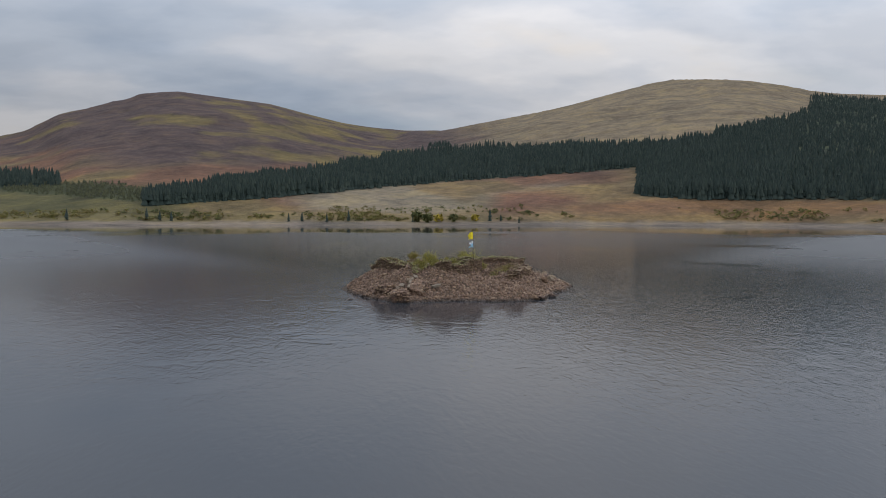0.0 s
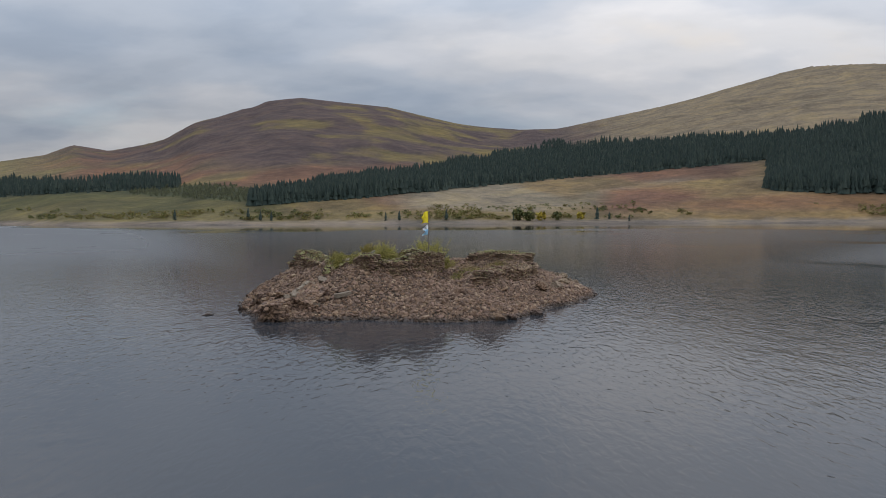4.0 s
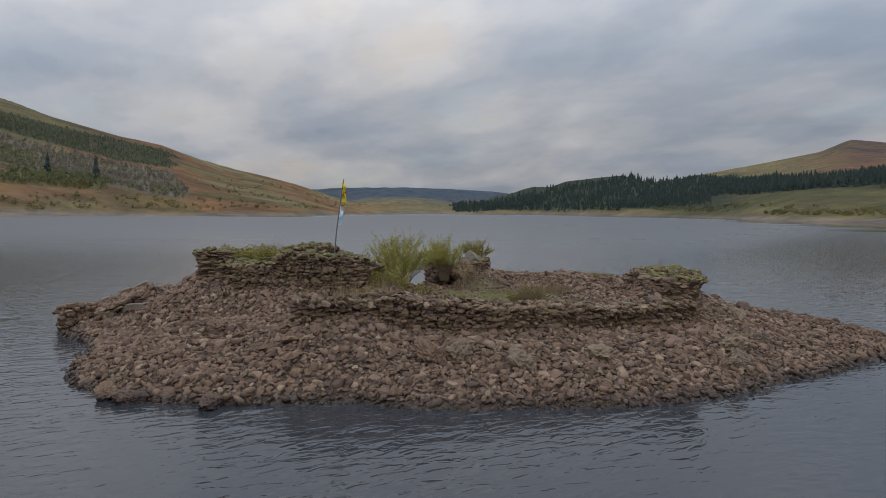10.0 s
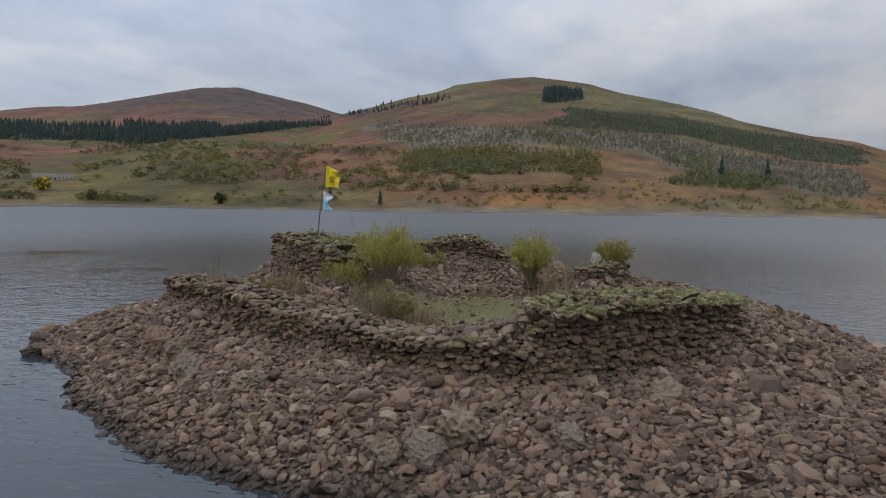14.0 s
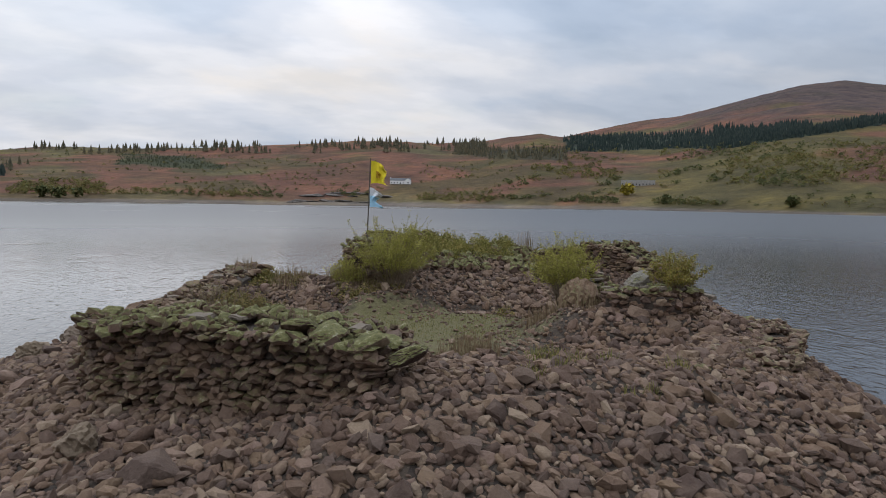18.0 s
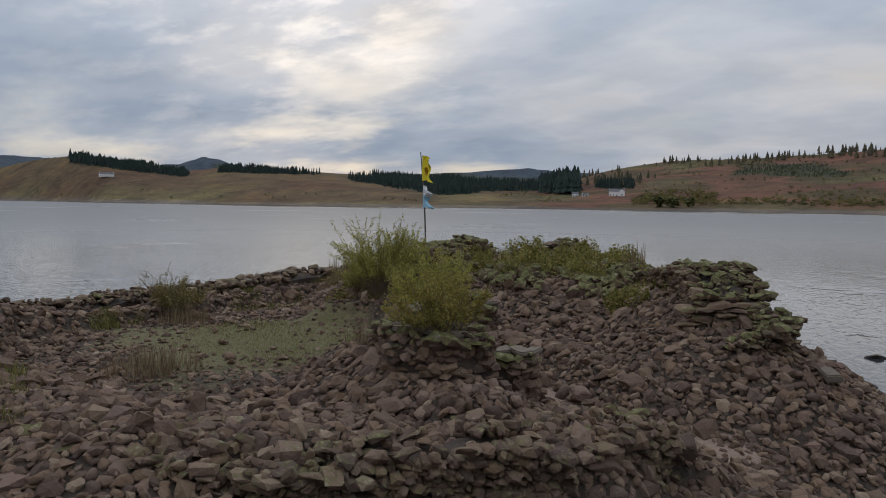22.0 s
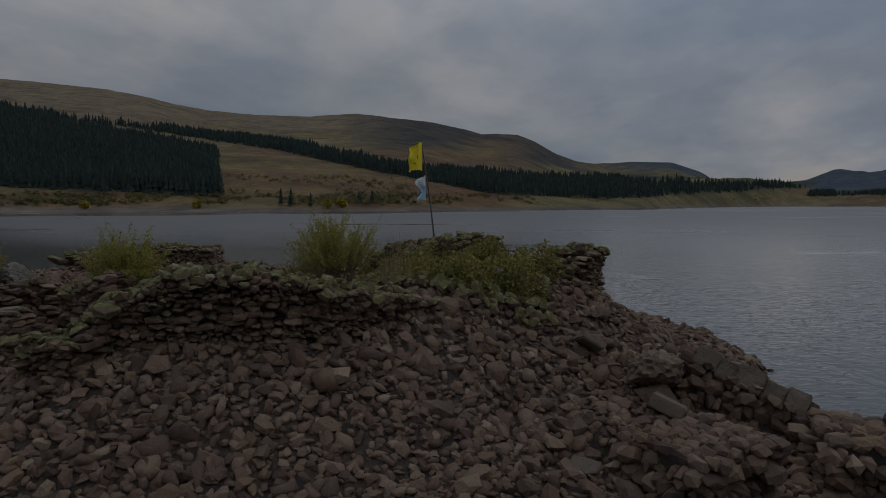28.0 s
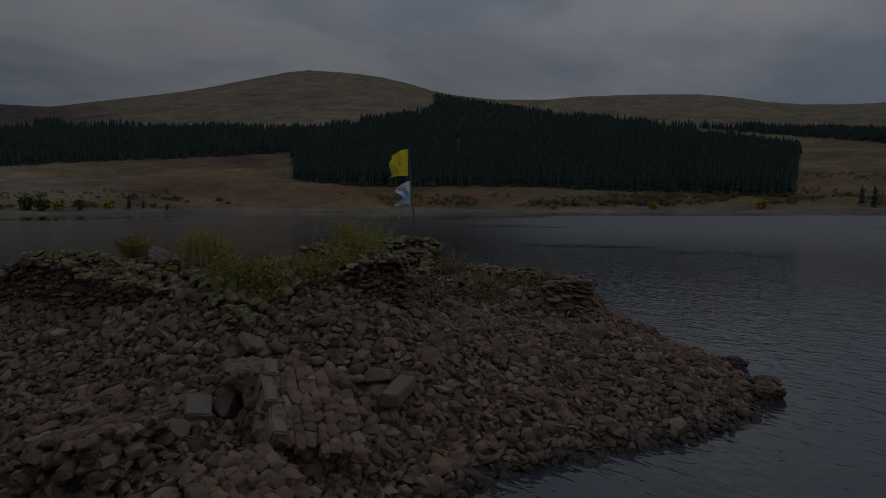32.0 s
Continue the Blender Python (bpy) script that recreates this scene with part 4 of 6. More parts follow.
def build_scrub():
    """Shrubs and low trees along the shores and on the lower slopes."""
    g = np.random.default_rng(9)
    for a0, a1, lo, hi, count, tall in ((-30, 45, 0.3, 1.1, 2000, 3.6), (60, 128, 0.4, 3.0, 1100, 3.6), (128, 200, 0.4, 3.6, 2600, 3.8), (200, 262, 0.3, 0.9, 500, 4), (262, 330, 0.35, 1.3, 1400, 3.8), (98, 150, 1.6, 5.0, 2600, 6.5), (132, 192, 0.35, 0.95, 2200, 4.2), (183, 189, 0.5, 1.4, 200, 7), (-82, -60, 0.5, 2.8, 700, 3.2), (-30, 2, 0.5, 1.6, 500, 3.0)):
        P, r = wood_sites((a0, a1, lo, lo, hi, hi, "scrub"), count, g, 1.9)
        keep = lattice(P[:, 0], P[:, 1], 60, 77) + 0.5 * lattice(P[:, 0], P[:, 1], 17, 78) > 0.66
        az = np.degrees(np.arctan2(-P[:, 0], P[:, 1])) % 360
        for home in (140.2, 159.7, 190.2, 193.0, 230.0):      # kept clear before the houses
            keep &= np.abs(az - home) > 1.4
        P = P[keep]
        h = 0.85 * tall * g.uniform(0.3, 1.2, len(P)) ** 1.2
        S = np.stack([h * 1.6, h * 1.6, h], 1)
        tint = lattice(P[:, 0], P[:, 1], 45, 79) + g.normal(0, 0.12, len(P))
        turn, pick = g.random(len(P)) * 6.28, g.integers(0, 6, len(P))
        for mat, label, m in ((M_SCRUB, "autumn scrub of willow and birch along the shore", tint < 0.62), (M_GORSE, "dark green gorse and juniper scrub on the slope", tint >= 0.62)):
            if m.sum() > 3:
                V, F = scatter_mesh(LEAFY, P[m] - (0, 0, 0.2), S[m], turn[m], pick[m])
                tagged(new("shore_scrub", raw_mesh("shore_scrub", V, F, mat)), label, "shrubs", kind="stuff")


build_scrub()

# ---- the island ----
WATERLINE = [(-13.3, 4.0), (-13.3, 1.0), (-13.0, -2.0), (-12.2, -4.8), (-11.2, -6.6), (-9.8, -8.7), (-8.4, -9.3), (-6.0, -9.0), (-4.4, -8.6), (-2.4, -9.0), (0.0, -9.4), (2.4, -9.5), (4.6, -9.0), (5.8, -7.6),
             (6.9, -6.1), (7.9, -4.5), (9.3, -2.2), (10.9, 0.0), (12.3, 2.5), (13.1, 4.9), (13.3, 7.5), (13.2, 11.0), (13.0, 15.5), (12.6, 20.4), (9.5, 20.6),
             (4.0, 20.4), (-0.5, 19.8), (-4.4, 18.3), (-7.6, 15.9), (-10.1, 12.9), (-11.4, 10.2), (-12.6, 7.2)]
# banks of rubble: from, to, top heights, half width, fall per metre inward and outward
BANKS = [((-4.3, -3.3), (-1.0, 0.3), 3.15, 3.15, 0.5, 0.72, 2.4), ((-6.9, -0.4), (-4.4, -3.2), 3.0, 3.1, 0.5, 0.6, 0.66), ((-9.5, 4.3), (-7.3, 0.0), 2.6, 2.75, 0.5, 0.62, 0.58),
         ((-6.2, 0.0), (-2.4, -0.4), 2.6, 3.0, 0.9, 0.42, 0.5), ((3.9, -2.0), (6.8, 7.7), 2.1, 1.75, 0.4, 1.0, 4.0), ((6.8, 7.6), (7.4, 10.6), 1.75, 2.4, 0.4, 1.0, 4.0), ((7.6, 10.4), (4.3, 13.6), 2.45, 2.4, 0.4, 1.0, 2.6),
         ((3.4, 14.4), (-2.4, 14.8), 2.25, 2.05, 0.7, 0.42, 0.36), ((-2.4, 14.6), (-7.8, 11.2), 2.0, 1.75, 0.6, 0.5, 1.2), ((-3.2, 9.4), (-6.2, 11.4), 2.2, 2.15, 0.5, 0.6, 0.6),
         ((1.4, 1.6), (4.0, -1.4), 2.35, 2.15, 0.5, 0.5, 0.45), ((-1.4, 3.4), (1.0, 3.7), 2.2, 2.1, 0.35, 0.6, 0.7)]
# toppled slabs of wall: corner, way along the edge, way across the face, length and width
SLABS = [((-7.6, -5.85, 2.08), (-0.66, -1.66, -0.78), (0.9, -0.35, -0.25), 2.0, 1.35), ((-9.75, -7.3, 1.08), (-0.1, -1.0, -0.06), (1.15, -0.3, 0.1), 1.75, 1.35), ((-10.0, -4.25, 1.2), (-0.85, -0.5, 0.0), (0.5, -0.85, 0.12), 1.45, 1.3)]
# hollows before the toppled walls: from, to, floor heights, half width
HOLLOWS = [((-8.0, -5.6), (-8.75, -7.4), 0.98, 0.5, 0.5), ((-9.2, -6.85), (-10.3, -7.0), 0.5, 0.3, 0.35), ((-10.2, -3.8), (-11.4, -4.5), 0.55, 0.2, 0.45)]
PATHWAY = ((-2.2, 4.8), (-5.2, 5.9), (-7.6, 7.9), (-10.0, 8.4))


def seg_dist(x, y, a, b):
    ax, ay, bx, by = *a, *b
    t = np.clip(((x - ax) * (bx - ax) + (y - ay) * (by - ay)) / ((bx - ax) ** 2 + (by - ay) ** 2), 0, 1)
    return np.hypot(x - ax - t * (bx - ax), y - ay - t * (by - ay)), t


def inside_water(x, y):
    """Distance in from the waterline, negative outside it."""
    d = np.full(np.shape(x), 1e9)
    odd = np.zeros(np.shape(x), bool)
    for a, b in zip(WATERLINE, WATERLINE[1:] + WATERLINE[:1]):
        d = np.minimum(d, seg_dist(x, y, a, b)[0])
        cross = ((a[1] > y) != (b[1] > y)) & (x < (b[0] - a[0]) * (y - a[1]) / (b[1] - a[1] + 1e-12) + a[0])
        odd ^= cross
    return np.where(odd, d, -d)


def path_dist(x, y):
    best, along = np.full(np.shape(x), 1e9), np.zeros(np.shape(x))
    for k, (a, b) in enumerate(zip(PATHWAY, PATHWAY[1:])):
        d, t = seg_dist(x, y, a, b)
        along = np.where(d < best, k + t, along)
        best = np.minimum(best, d)
    return best, along


def slab_axes(slab):
    u, v = np.array(slab[1]), np.array(slab[2])
    u = u / np.linalg.norm(u)
    v = v - u * (v @ u)
    v = v / np.linalg.norm(v)
    return u, v, np.cross(u, v)


def slab_cover(x, y, slab, edge):
    """Whether a place lies under a toppled slab, and the height of the slab's face there."""
    u, v, n = slab_axes(slab)
    cx, cy, cz = slab[0]
    z = cz - (n[0] * (x - cx) + n[1] * (y - cy)) / n[2]
    s = (x - cx) * u[0] + (y - cy) * u[1] + (z - cz) * u[2]
    t = (x - cx) * v[0] + (y - cy) * v[1] + (z - cz) * v[2]
    return (s > -edge) & (s < slab[3] + edge) & (t > -0.1) & (t < slab[4] + edge), z


def island_height(x, y):
    x, y = np.asarray(x, float), np.asarray(y, float)
    d = inside_water(x, y) + 0.5 * (lattice(x, y, 1.7, 61) - 0.5)
    z = np.where(d > 0, 1.65 * (1 - np.exp(-d / 3.1)), 0.5 * d)
    for a, b, za, zb, w, fall_in, fall_out in BANKS:
        q, t = seg_dist(x, y, a, b)
        fall = np.where((b[0] - a[0]) * (y - a[1]) - (b[1] - a[1]) * (x - a[0]) > 0, fall_in, fall_out)
        z = np.maximum(z, za + (zb - za) * t - np.maximum(q - w, 0) * fall)
    q, t = path_dist(x, y)
    z = np.minimum(z, np.interp(t, [0, 1, 2, 3], [1.3, 0.92, 0.8, 0.72]) + np.maximum(q - 0.55, 0) * 0.75)
    for a, b, za, zb, w in HOLLOWS:
        q, t = seg_dist(x, y, a, b)
        z = np.minimum(z, np.where(q < w + 0.5, za + (zb - za) * t + np.maximum(q - w, 0) * 1.5, 9))
    for slab in SLABS:
        under, face = slab_cover(x, y, slab, 0.35)
        z = np.where(under, np.minimum(z, np.maximum(face, 0.2) - 0.3), z)
    return z + 0.10 * (fractal(x, y, 1.6, 71, 3) - 0.5)


def on_grass(x, y):
    """How much short grass grows at a place inside the ruin."""
    u, v = (x - 1.2) * 0.90 + (y - 7.4) * 0.42, -(x - 1.2) * 0.42 + (y - 7.4) * 0.90
    return ease(1.3 - np.hypot(u / 4.4, v / 4.2) + 0.5 * (lattice(x, y, 1.3, 63) - 0.5))


def build_mound():
    s = 0.16
    gx, gy = np.arange(-17, 17 + s, s), np.arange(-13, 24 + s, s)
    X, Y = np.meshgrid(gx, gy, indexing="ij")
    Z = np.maximum(island_height(X, Y), -1.6)
    q, _ = path_dist(X, Y)
    cov = np.stack([on_grass(X, Y), ease((1.0 - q) / 0.5), 0 * X], -1)
    n, k = len(gx), len(gy)
    i, j = np.meshgrid(np.arange(n - 1), np.arange(k - 1), indexing="ij")
    F = np.stack([i * k + j, (i + 1) * k + j, (i + 1) * k + j + 1, i * k + j + 1], -1).reshape(-1, 4)
    ob = new("island", raw_mesh("island", np.stack([X, Y, Z], -1).reshape(-1, 3), F, M_SOIL, True, cov.reshape(-1, 3)))
    return tagged(ob, "low stony island with a ruined castle's rubble", "island", kind="structure")


island = build_mound()

ico = bmesh.new()
bmesh.ops.create_icosphere(ico, subdivisions=2, radius=1)
ICO_V, ICO_F = np.array([v.co[:] for v in ico.verts]), np.array([[v.index for v in f.verts] for f in ico.faces])
ico.free()


def hull_shape(seed, points=15, boxy=0.5):
    """An angular stone: the hull of a few points on a rounded box."""
    g = np.random.default_rng(seed)
    b = bmesh.new()
    for i in range(points):
        z, a = 1 - 2 * (i + 0.5) / points, 2.39996 * i
        d = np.array([math.sqrt(1 - z * z) * math.cos(a), math.sqrt(1 - z * z) * math.sin(a), z]) + g.normal(size=3) * 0.2
        d /= np.linalg.norm(d)
        q = (np.abs(d) ** (2 + 6 * boxy)).sum() ** (-1 / (2 + 6 * boxy))
        b.verts.new(d * q * g.uniform(0.84, 1.04))
    r = bmesh.ops.convex_hull(b, input=b.verts[:])
    bmesh.ops.delete(b, geom=[v for v in b.verts if not v.link_faces], context="VERTS")
    bmesh.ops.triangulate(b, faces=b.faces[:])
    b.verts.index_update()
    V, F = np.array([v.co[:] for v in b.verts]), np.array([[v.index for v in f.verts] for f in b.faces])
    b.free()
    return V * 0.85, F


STONES = [hull_shape(k, 12 + k % 3, 0.45 + 0.12 * (k % 4)) for k in range(30)]
BLOCKS = [hull_shape(50 + k, 18, 0.85) if k % 2 else hull_shape(50 + k, 14, 0.5) for k in range(14)]
STONE_MESH = [raw_mesh("stone", v, f, M_STONE) for v, f in STONES]


def tilt_to(normals, lean, g):
    """Turns that bring z near the given normals, with some random lean."""
    n = normals + g.normal(size=normals.shape) * lean
    n /= np.linalg.norm(n, axis=1)[:, None]
    a = np.cross(n, np.where(np.abs(n[:, :1]) < 0.9, [[1.0, 0, 0]], [[0, 1.0, 0]]))
    a /= np.linalg.norm(a, axis=1)[:, None]
    return np.stack([a, np.cross(n, a), n], -1)


def normals_at(x, y):
    h = 0.15
    dx = (island_height(x + h, y) - island_height(x - h, y)) / (2 * h)
    dy = (island_height(x, y + h) - island_height(x, y - h)) / (2 * h)
    n = np.stack([-dx, -dy, np.ones_like(dx)], 1)
    return n / np.linalg.norm(n, axis=1)[:, None]


def build_rubble():
    g = np.random.default_rng(3)
    s = 0.126
    gx, gy = np.meshgrid(np.arange(-15.5, 15.5, s), np.arange(-11.5, 22, s), indexing="ij")
    x, y = (gx + g.uniform(-0.5, 0.5, gx.shape) * s).ravel(), (gy + g.uniform(-0.5, 0.5, gy.shape) * s).ravel()
    d = inside_water(x, y)
    q, _ = path_dist(x, y)
    keep = (d > -0.55) & (g.random(len(x)) > 0.97 * on_grass(x, y)) & ((q > 0.45) | (g.random(len(x)) > 0.78)) & (g.random(len(x)) < np.where(d < 0, 0.6, 1))
    for slab in SLABS:
        keep &= ~slab_cover(x, y, slab, -0.05)[0]
    x, y, d = x[keep], y[keep], d[keep]
    size = np.exp(g.normal(math.log(0.104), 0.36, len(x))).clip(0.06, 0.33)
    size *= np.where(on_grass(x, y) > 0.2, 0.6, 1)
    S = np.stack([size * g.uniform(0.95, 1.3, len(x)), size * g.uniform(0.65, 0.95, len(x)), size * g.uniform(0.34, 0.62, len(x))], 1)
    P = np.stack([x, y, island_height(x, y) + S[:, 2] * g.uniform(-0.2, 0.9, len(x))], 1)
    T = tilt_to(normals_at(x, y), 0.42, g)
    turn, pick = g.random(len(x)) * 6.28, g.integers(0, len(STONES), len(x))
    near = np.flatnonzero((y > 12.6) & (x > -6) & (x < 7.5) & (d > 2.0))
    near = near[np.argsort(-size[near])][:300]
    rest = np.ones(len(x), bool)
    rest[near] = False
    for worn in (False, True):
        m = rest & ((pick % 3 == 0) == worn)
        V, F = scatter_mesh(STONES, P[m], S[m], turn[m], pick[m], T[m])
        tagged(part("rubble", raw_mesh("rubble", V, F, M_RUBBLE, worn), island, "loose rounded purple-brown rubble stones" if worn else "loose angular purple-brown rubble stones"), kind="stuff")
    for i in near:
        ob = part("stone", STONE_MESH[pick[i]], island)
        ob.matrix_basis = Matrix.Translation(P[i]) @ Matrix(T[i].tolist()).to_4x4() @ Matrix.Rotation(turn[i], 4, "Z") @ Matrix.Diagonal((*S[i], 1))


build_rubble()


def build_mossy_rubble():
    """Green-topped stones on the banks behind the western and southern walls."""
    g = np.random.default_rng(31)
    n = 1500
    x, y = g.uniform(-7.2, -1.2, n), g.uniform(-3.2, 1.6, n)
    keep = (lattice(x, y, 1.2, 65) + 0.35 * g.random(n) > 0.6) & (island_height(x, y) > 2.2)
    x, y = x[keep], y[keep]
    size = g.uniform(0.08, 0.22, len(x))
    S = np.stack([size * g.uniform(0.95, 1.3, len(x)), size * g.uniform(0.65, 0.95, len(x)), size * g.uniform(0.5, 0.8, len(x))], 1)
    P = np.stack([x, y, island_height(x, y) + 0.06 + S[:, 2]], 1)
    V, F = scatter_mesh(STONES, P, S, g.random(len(x)) * 6.28, g.integers(0, len(STONES), len(x)), tilt_to(normals_at(x, y), 0.4, g))
    tagged(part("mossy_rubble", raw_mesh("mossy_rubble", V, F, M_MOSSIES), island, "rubble stones overgrown with moss"), kind="stuff")


build_mossy_rubble()

# ---- ruined walls ----
BLOCK_MESH = {m.name: [raw_mesh("stone", v, f, m) for v, f in BLOCKS] for m in (M_WALL, M_MOSSY, M_OLD)}


def along(path, step):
    """Points every step along a line of corners: places, side ways (to the right of the walk) and the share walked."""
    P = np.array(path, float)
    L = np.r_[0, np.cumsum(np.hypot(*np.diff(P, axis=0).T))]
    n = max(2, int(L[-1] / step) + 1)
    s = np.linspace(0, L[-1], n)
    x, y = np.interp(s, L, P[:, 0]), np.interp(s, L, P[:, 1])
    tx, ty = np.gradient(x), np.gradient(y)
    q = np.hypot(tx, ty)
    return x, y, ty / q, -tx / q, s / L[-1], L[-1]


def put_stones(wall, rows, meshes, shapes, joined_mat, limit, g):
    """Stones as parts of a wall while there is room; the rest in one mesh. rows: place, scale, turn about z, lean."""
    rows = list(rows)
    order = g.permutation(len(rows))
    V, F = [], []
    for c, i in enumerate(order):
        p, s, turn, lean = rows[i]
        m = Matrix.Translation(p) @ Matrix.Rotation(turn, 4, "Z") @ Euler(lean).to_matrix().to_4x4() @ Matrix.Diagonal((*s, 1))
        k = int(g.integers(0, len(shapes)))
        if c < limit:
            part("stone", meshes[k], wall).matrix_basis = m
        else:
            a = np.array(m)
            V.append(shapes[k][0] @ a[:3, :3].T + a[:3, 3])
            F.append(shapes[k][1] + sum(len(v) for v in V[:-1]))
    if V:
        tagged(part("more_stones", raw_mesh("more_stones", np.concatenate(V), np.concatenate(F), joined_mat), wall), kind="stuff")


def ashlar(name, size, seed):
    """A squared stone with worn edges."""
    b = bmesh.new()
    bmesh.ops.create_cube(b, size=1)
    for v in b.verts:
        v.co = Vector((v.co.x * size[0], v.co.y * size[1], v.co.z * size[2]))
    bmesh.ops.bevel(b, geom=b.edges[:], offset=0.025, segments=2, affect="EDGES")
    bmesh.ops.subdivide_edges(b, edges=[e for e in b.edges if e.calc_length() > 0.2], cuts=3, use_grid_fill=True)
    for v in b.verts:
        v.co += Vector([noise.noise(v.co * 7 + Vector((seed * 3.7, k * 9, 0))) for k in range(3)]) * 0.022
    return bm_mesh(name, b, M_DRESSED)


def ruin_wall(name, label, path, tops, thick, seed, face=M_WALL, cap=M_MOSSY, foot_drop=0.25, ragged=0.18, course=(0.05, 0.13), inner=True, overhang=0.0, recess=0.2, flags=0):
    """A dry, broken rubble wall. path: its outer foot, outside on the right; tops: heights along it."""
    g = np.random.default_rng(seed)
    wall = thing(name, label, "wall")
    x, y, nx, ny, f, length = along(path, 0.35)
    top = np.interp(f, np.linspace(0, 1, len(tops)), tops) + ragged * (lattice(f * length, f * 0 + seed, 1.1, seed) - 0.5) * 1.4
    # core
    V, F = [], []
    lo = np.minimum(island_height(x, y), island_height(x - nx * thick, y - ny * thick)) - 0.35
    for i in range(len(x)):
        for off, z in ((recess, lo[i]), (recess, top[i] - 0.16), (0.5 * thick, top[i] - 0.10), (thick - 0.12, top[i] - 0.2), (thick - 0.12, lo[i])):
            o = off + g.uniform(-0.04, 0.04)
            V.append((x[i] - nx[i] * o, y[i] - ny[i] * o, z + g.uniform(-0.03, 0.03)))
    k = 5
    for i in range(len(x) - 1):
        F += [(i * k + j, i * k + (j + 1) % k, (i + 1) * k + (j + 1) % k, (i + 1) * k + j) for j in range(k)]
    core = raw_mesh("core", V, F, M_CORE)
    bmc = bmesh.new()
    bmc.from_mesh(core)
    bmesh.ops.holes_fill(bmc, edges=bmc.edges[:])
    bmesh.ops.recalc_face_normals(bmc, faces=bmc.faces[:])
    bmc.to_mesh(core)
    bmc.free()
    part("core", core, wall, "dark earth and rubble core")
    at = lambda arr, t: np.interp(t, f, arr)
    rows, caps = [], []
    for side in ((0, 1) if inner else (0,)):
        z = float((lo + 0.1).min())
        while z < top.max():
            h = g.uniform(*course)
            t = g.uniform(0, 0.3) / length
            while t < 1:
                w = h * g.uniform(1.0, 2.4)
                c = t + 0.5 * w / length
                t += (w + 0.015) / length
                if c > 1:
                    break
                zt = at(top, c)
                if z + 0.4 * h > zt - 0.04 or g.random() < 0.04:
                    continue
                px, py, qx, qy = at(x, c), at(y, c), at(nx, c), at(ny, c)
                dep = g.uniform(0.18, 0.32)
                o = dep / 2 - g.normal(0, 0.05) - overhang * max(0, (z - zt + 0.45) / 0.45)
                if side:
                    o = thick - o
                p = (px - qx * o, py - qy * o, z + h / 2 + g.normal(0, 0.02))
                if p[2] + h < float(island_height(p[0], p[1])) - 0.05:
                    continue
                rows.append((p, (w / 1.24, dep / 1.28, h * g.uniform(0.8, 1.25) / 1.22), math.atan2(qx, -qy) + g.normal(0, 0.14), (g.normal(0, 0.1), g.normal(0, 0.09), 0)))
            z += h * 0.97
    for e in (0, 1):   # the broken ends
        i = -1 if e else 0
        z = lo[i] + 0.1
        while z < top[i] - 0.05:
            h = g.uniform(*course)
            u = 0.1
            while u < thick:
                w = g.uniform(0.2, 0.45)
                o = u + w / 2
                tx, ty = -ny[i] * (1 if e else -1), nx[i] * (1 if e else -1)
                q = g.uniform(-0.18, 0.06)
                rows.append(((x[i] - nx[i] * o + tx * q, y[i] - ny[i] * o + ty * q, z + h / 2), (w / 1.28, 0.3 / 1.28, h / 1.22), math.atan2(ny[i], nx[i]) + g.normal(0, 0.15), (g.normal(0, 0.1), g.normal(0, 0.1), 0)))
                u += w
            z += h
    for _ in range(int(length * thick * 34)):   # loose flat stones on top
        t, u = g.random(), g.uniform(-0.05 - overhang * 0.6, 1.0)
        px, py, qx, qy = at(x, t), at(y, t), at(nx, t), at(ny, t)
        w = 0.09 + 0.26 * g.random() ** 1.8
        h = g.uniform(0.05, 0.14)
        zt = at(top, t) - 0.08 - 0.12 * abs(u - 0.5)
        caps.append(((px - qx * thick * u, py - qy * thick * u, zt + g.uniform(-0.05, 0.2)), (w / 1.28, w * g.uniform(0.55, 0.9) / 1.28, h / 1.2), g.uniform(0, 6.28), (g.normal(0, 0.24), g.normal(0, 0.24), 0)))
    for n in range(flags):   # flat slabs bedded along the edge of the top
        t, u = (n + g.uniform(0.2, 0.8)) / flags, g.uniform(0.1, 0.75)
        px, py, qx, qy = at(x, t), at(y, t), at(nx, t), at(ny, t)
        m = Matrix.Translation((px - qx * thick * u, py - qy * thick * u, at(top, t) + g.uniform(0.0, 0.06))) @ Matrix.Rotation(g.uniform(0, 3.1), 4, "Z") @ Euler((g.normal(0, 0.05), g.normal(0, 0.05), 0)).to_matrix().to_4x4()
        part("top_slab", ashlar("top_slab", (g.uniform(0.35, 0.62), g.uniform(0.25, 0.42), g.uniform(0.06, 0.1)), seed + n), wall, "flat pale slab").matrix_basis = m
    put_stones(wall, rows, BLOCK_MESH[face.name], BLOCKS, {M_WALL: M_WALLS, M_OLD: M_OLDS}.get(face, M_MOSSIES), 210, g)
    cm = BLOCK_MESH[cap.name]
    put_stones(wall, caps, cm, BLOCKS, M_MOSSIES if cap is M_MOSSY else M_WALLS, 80, g)
    return wall


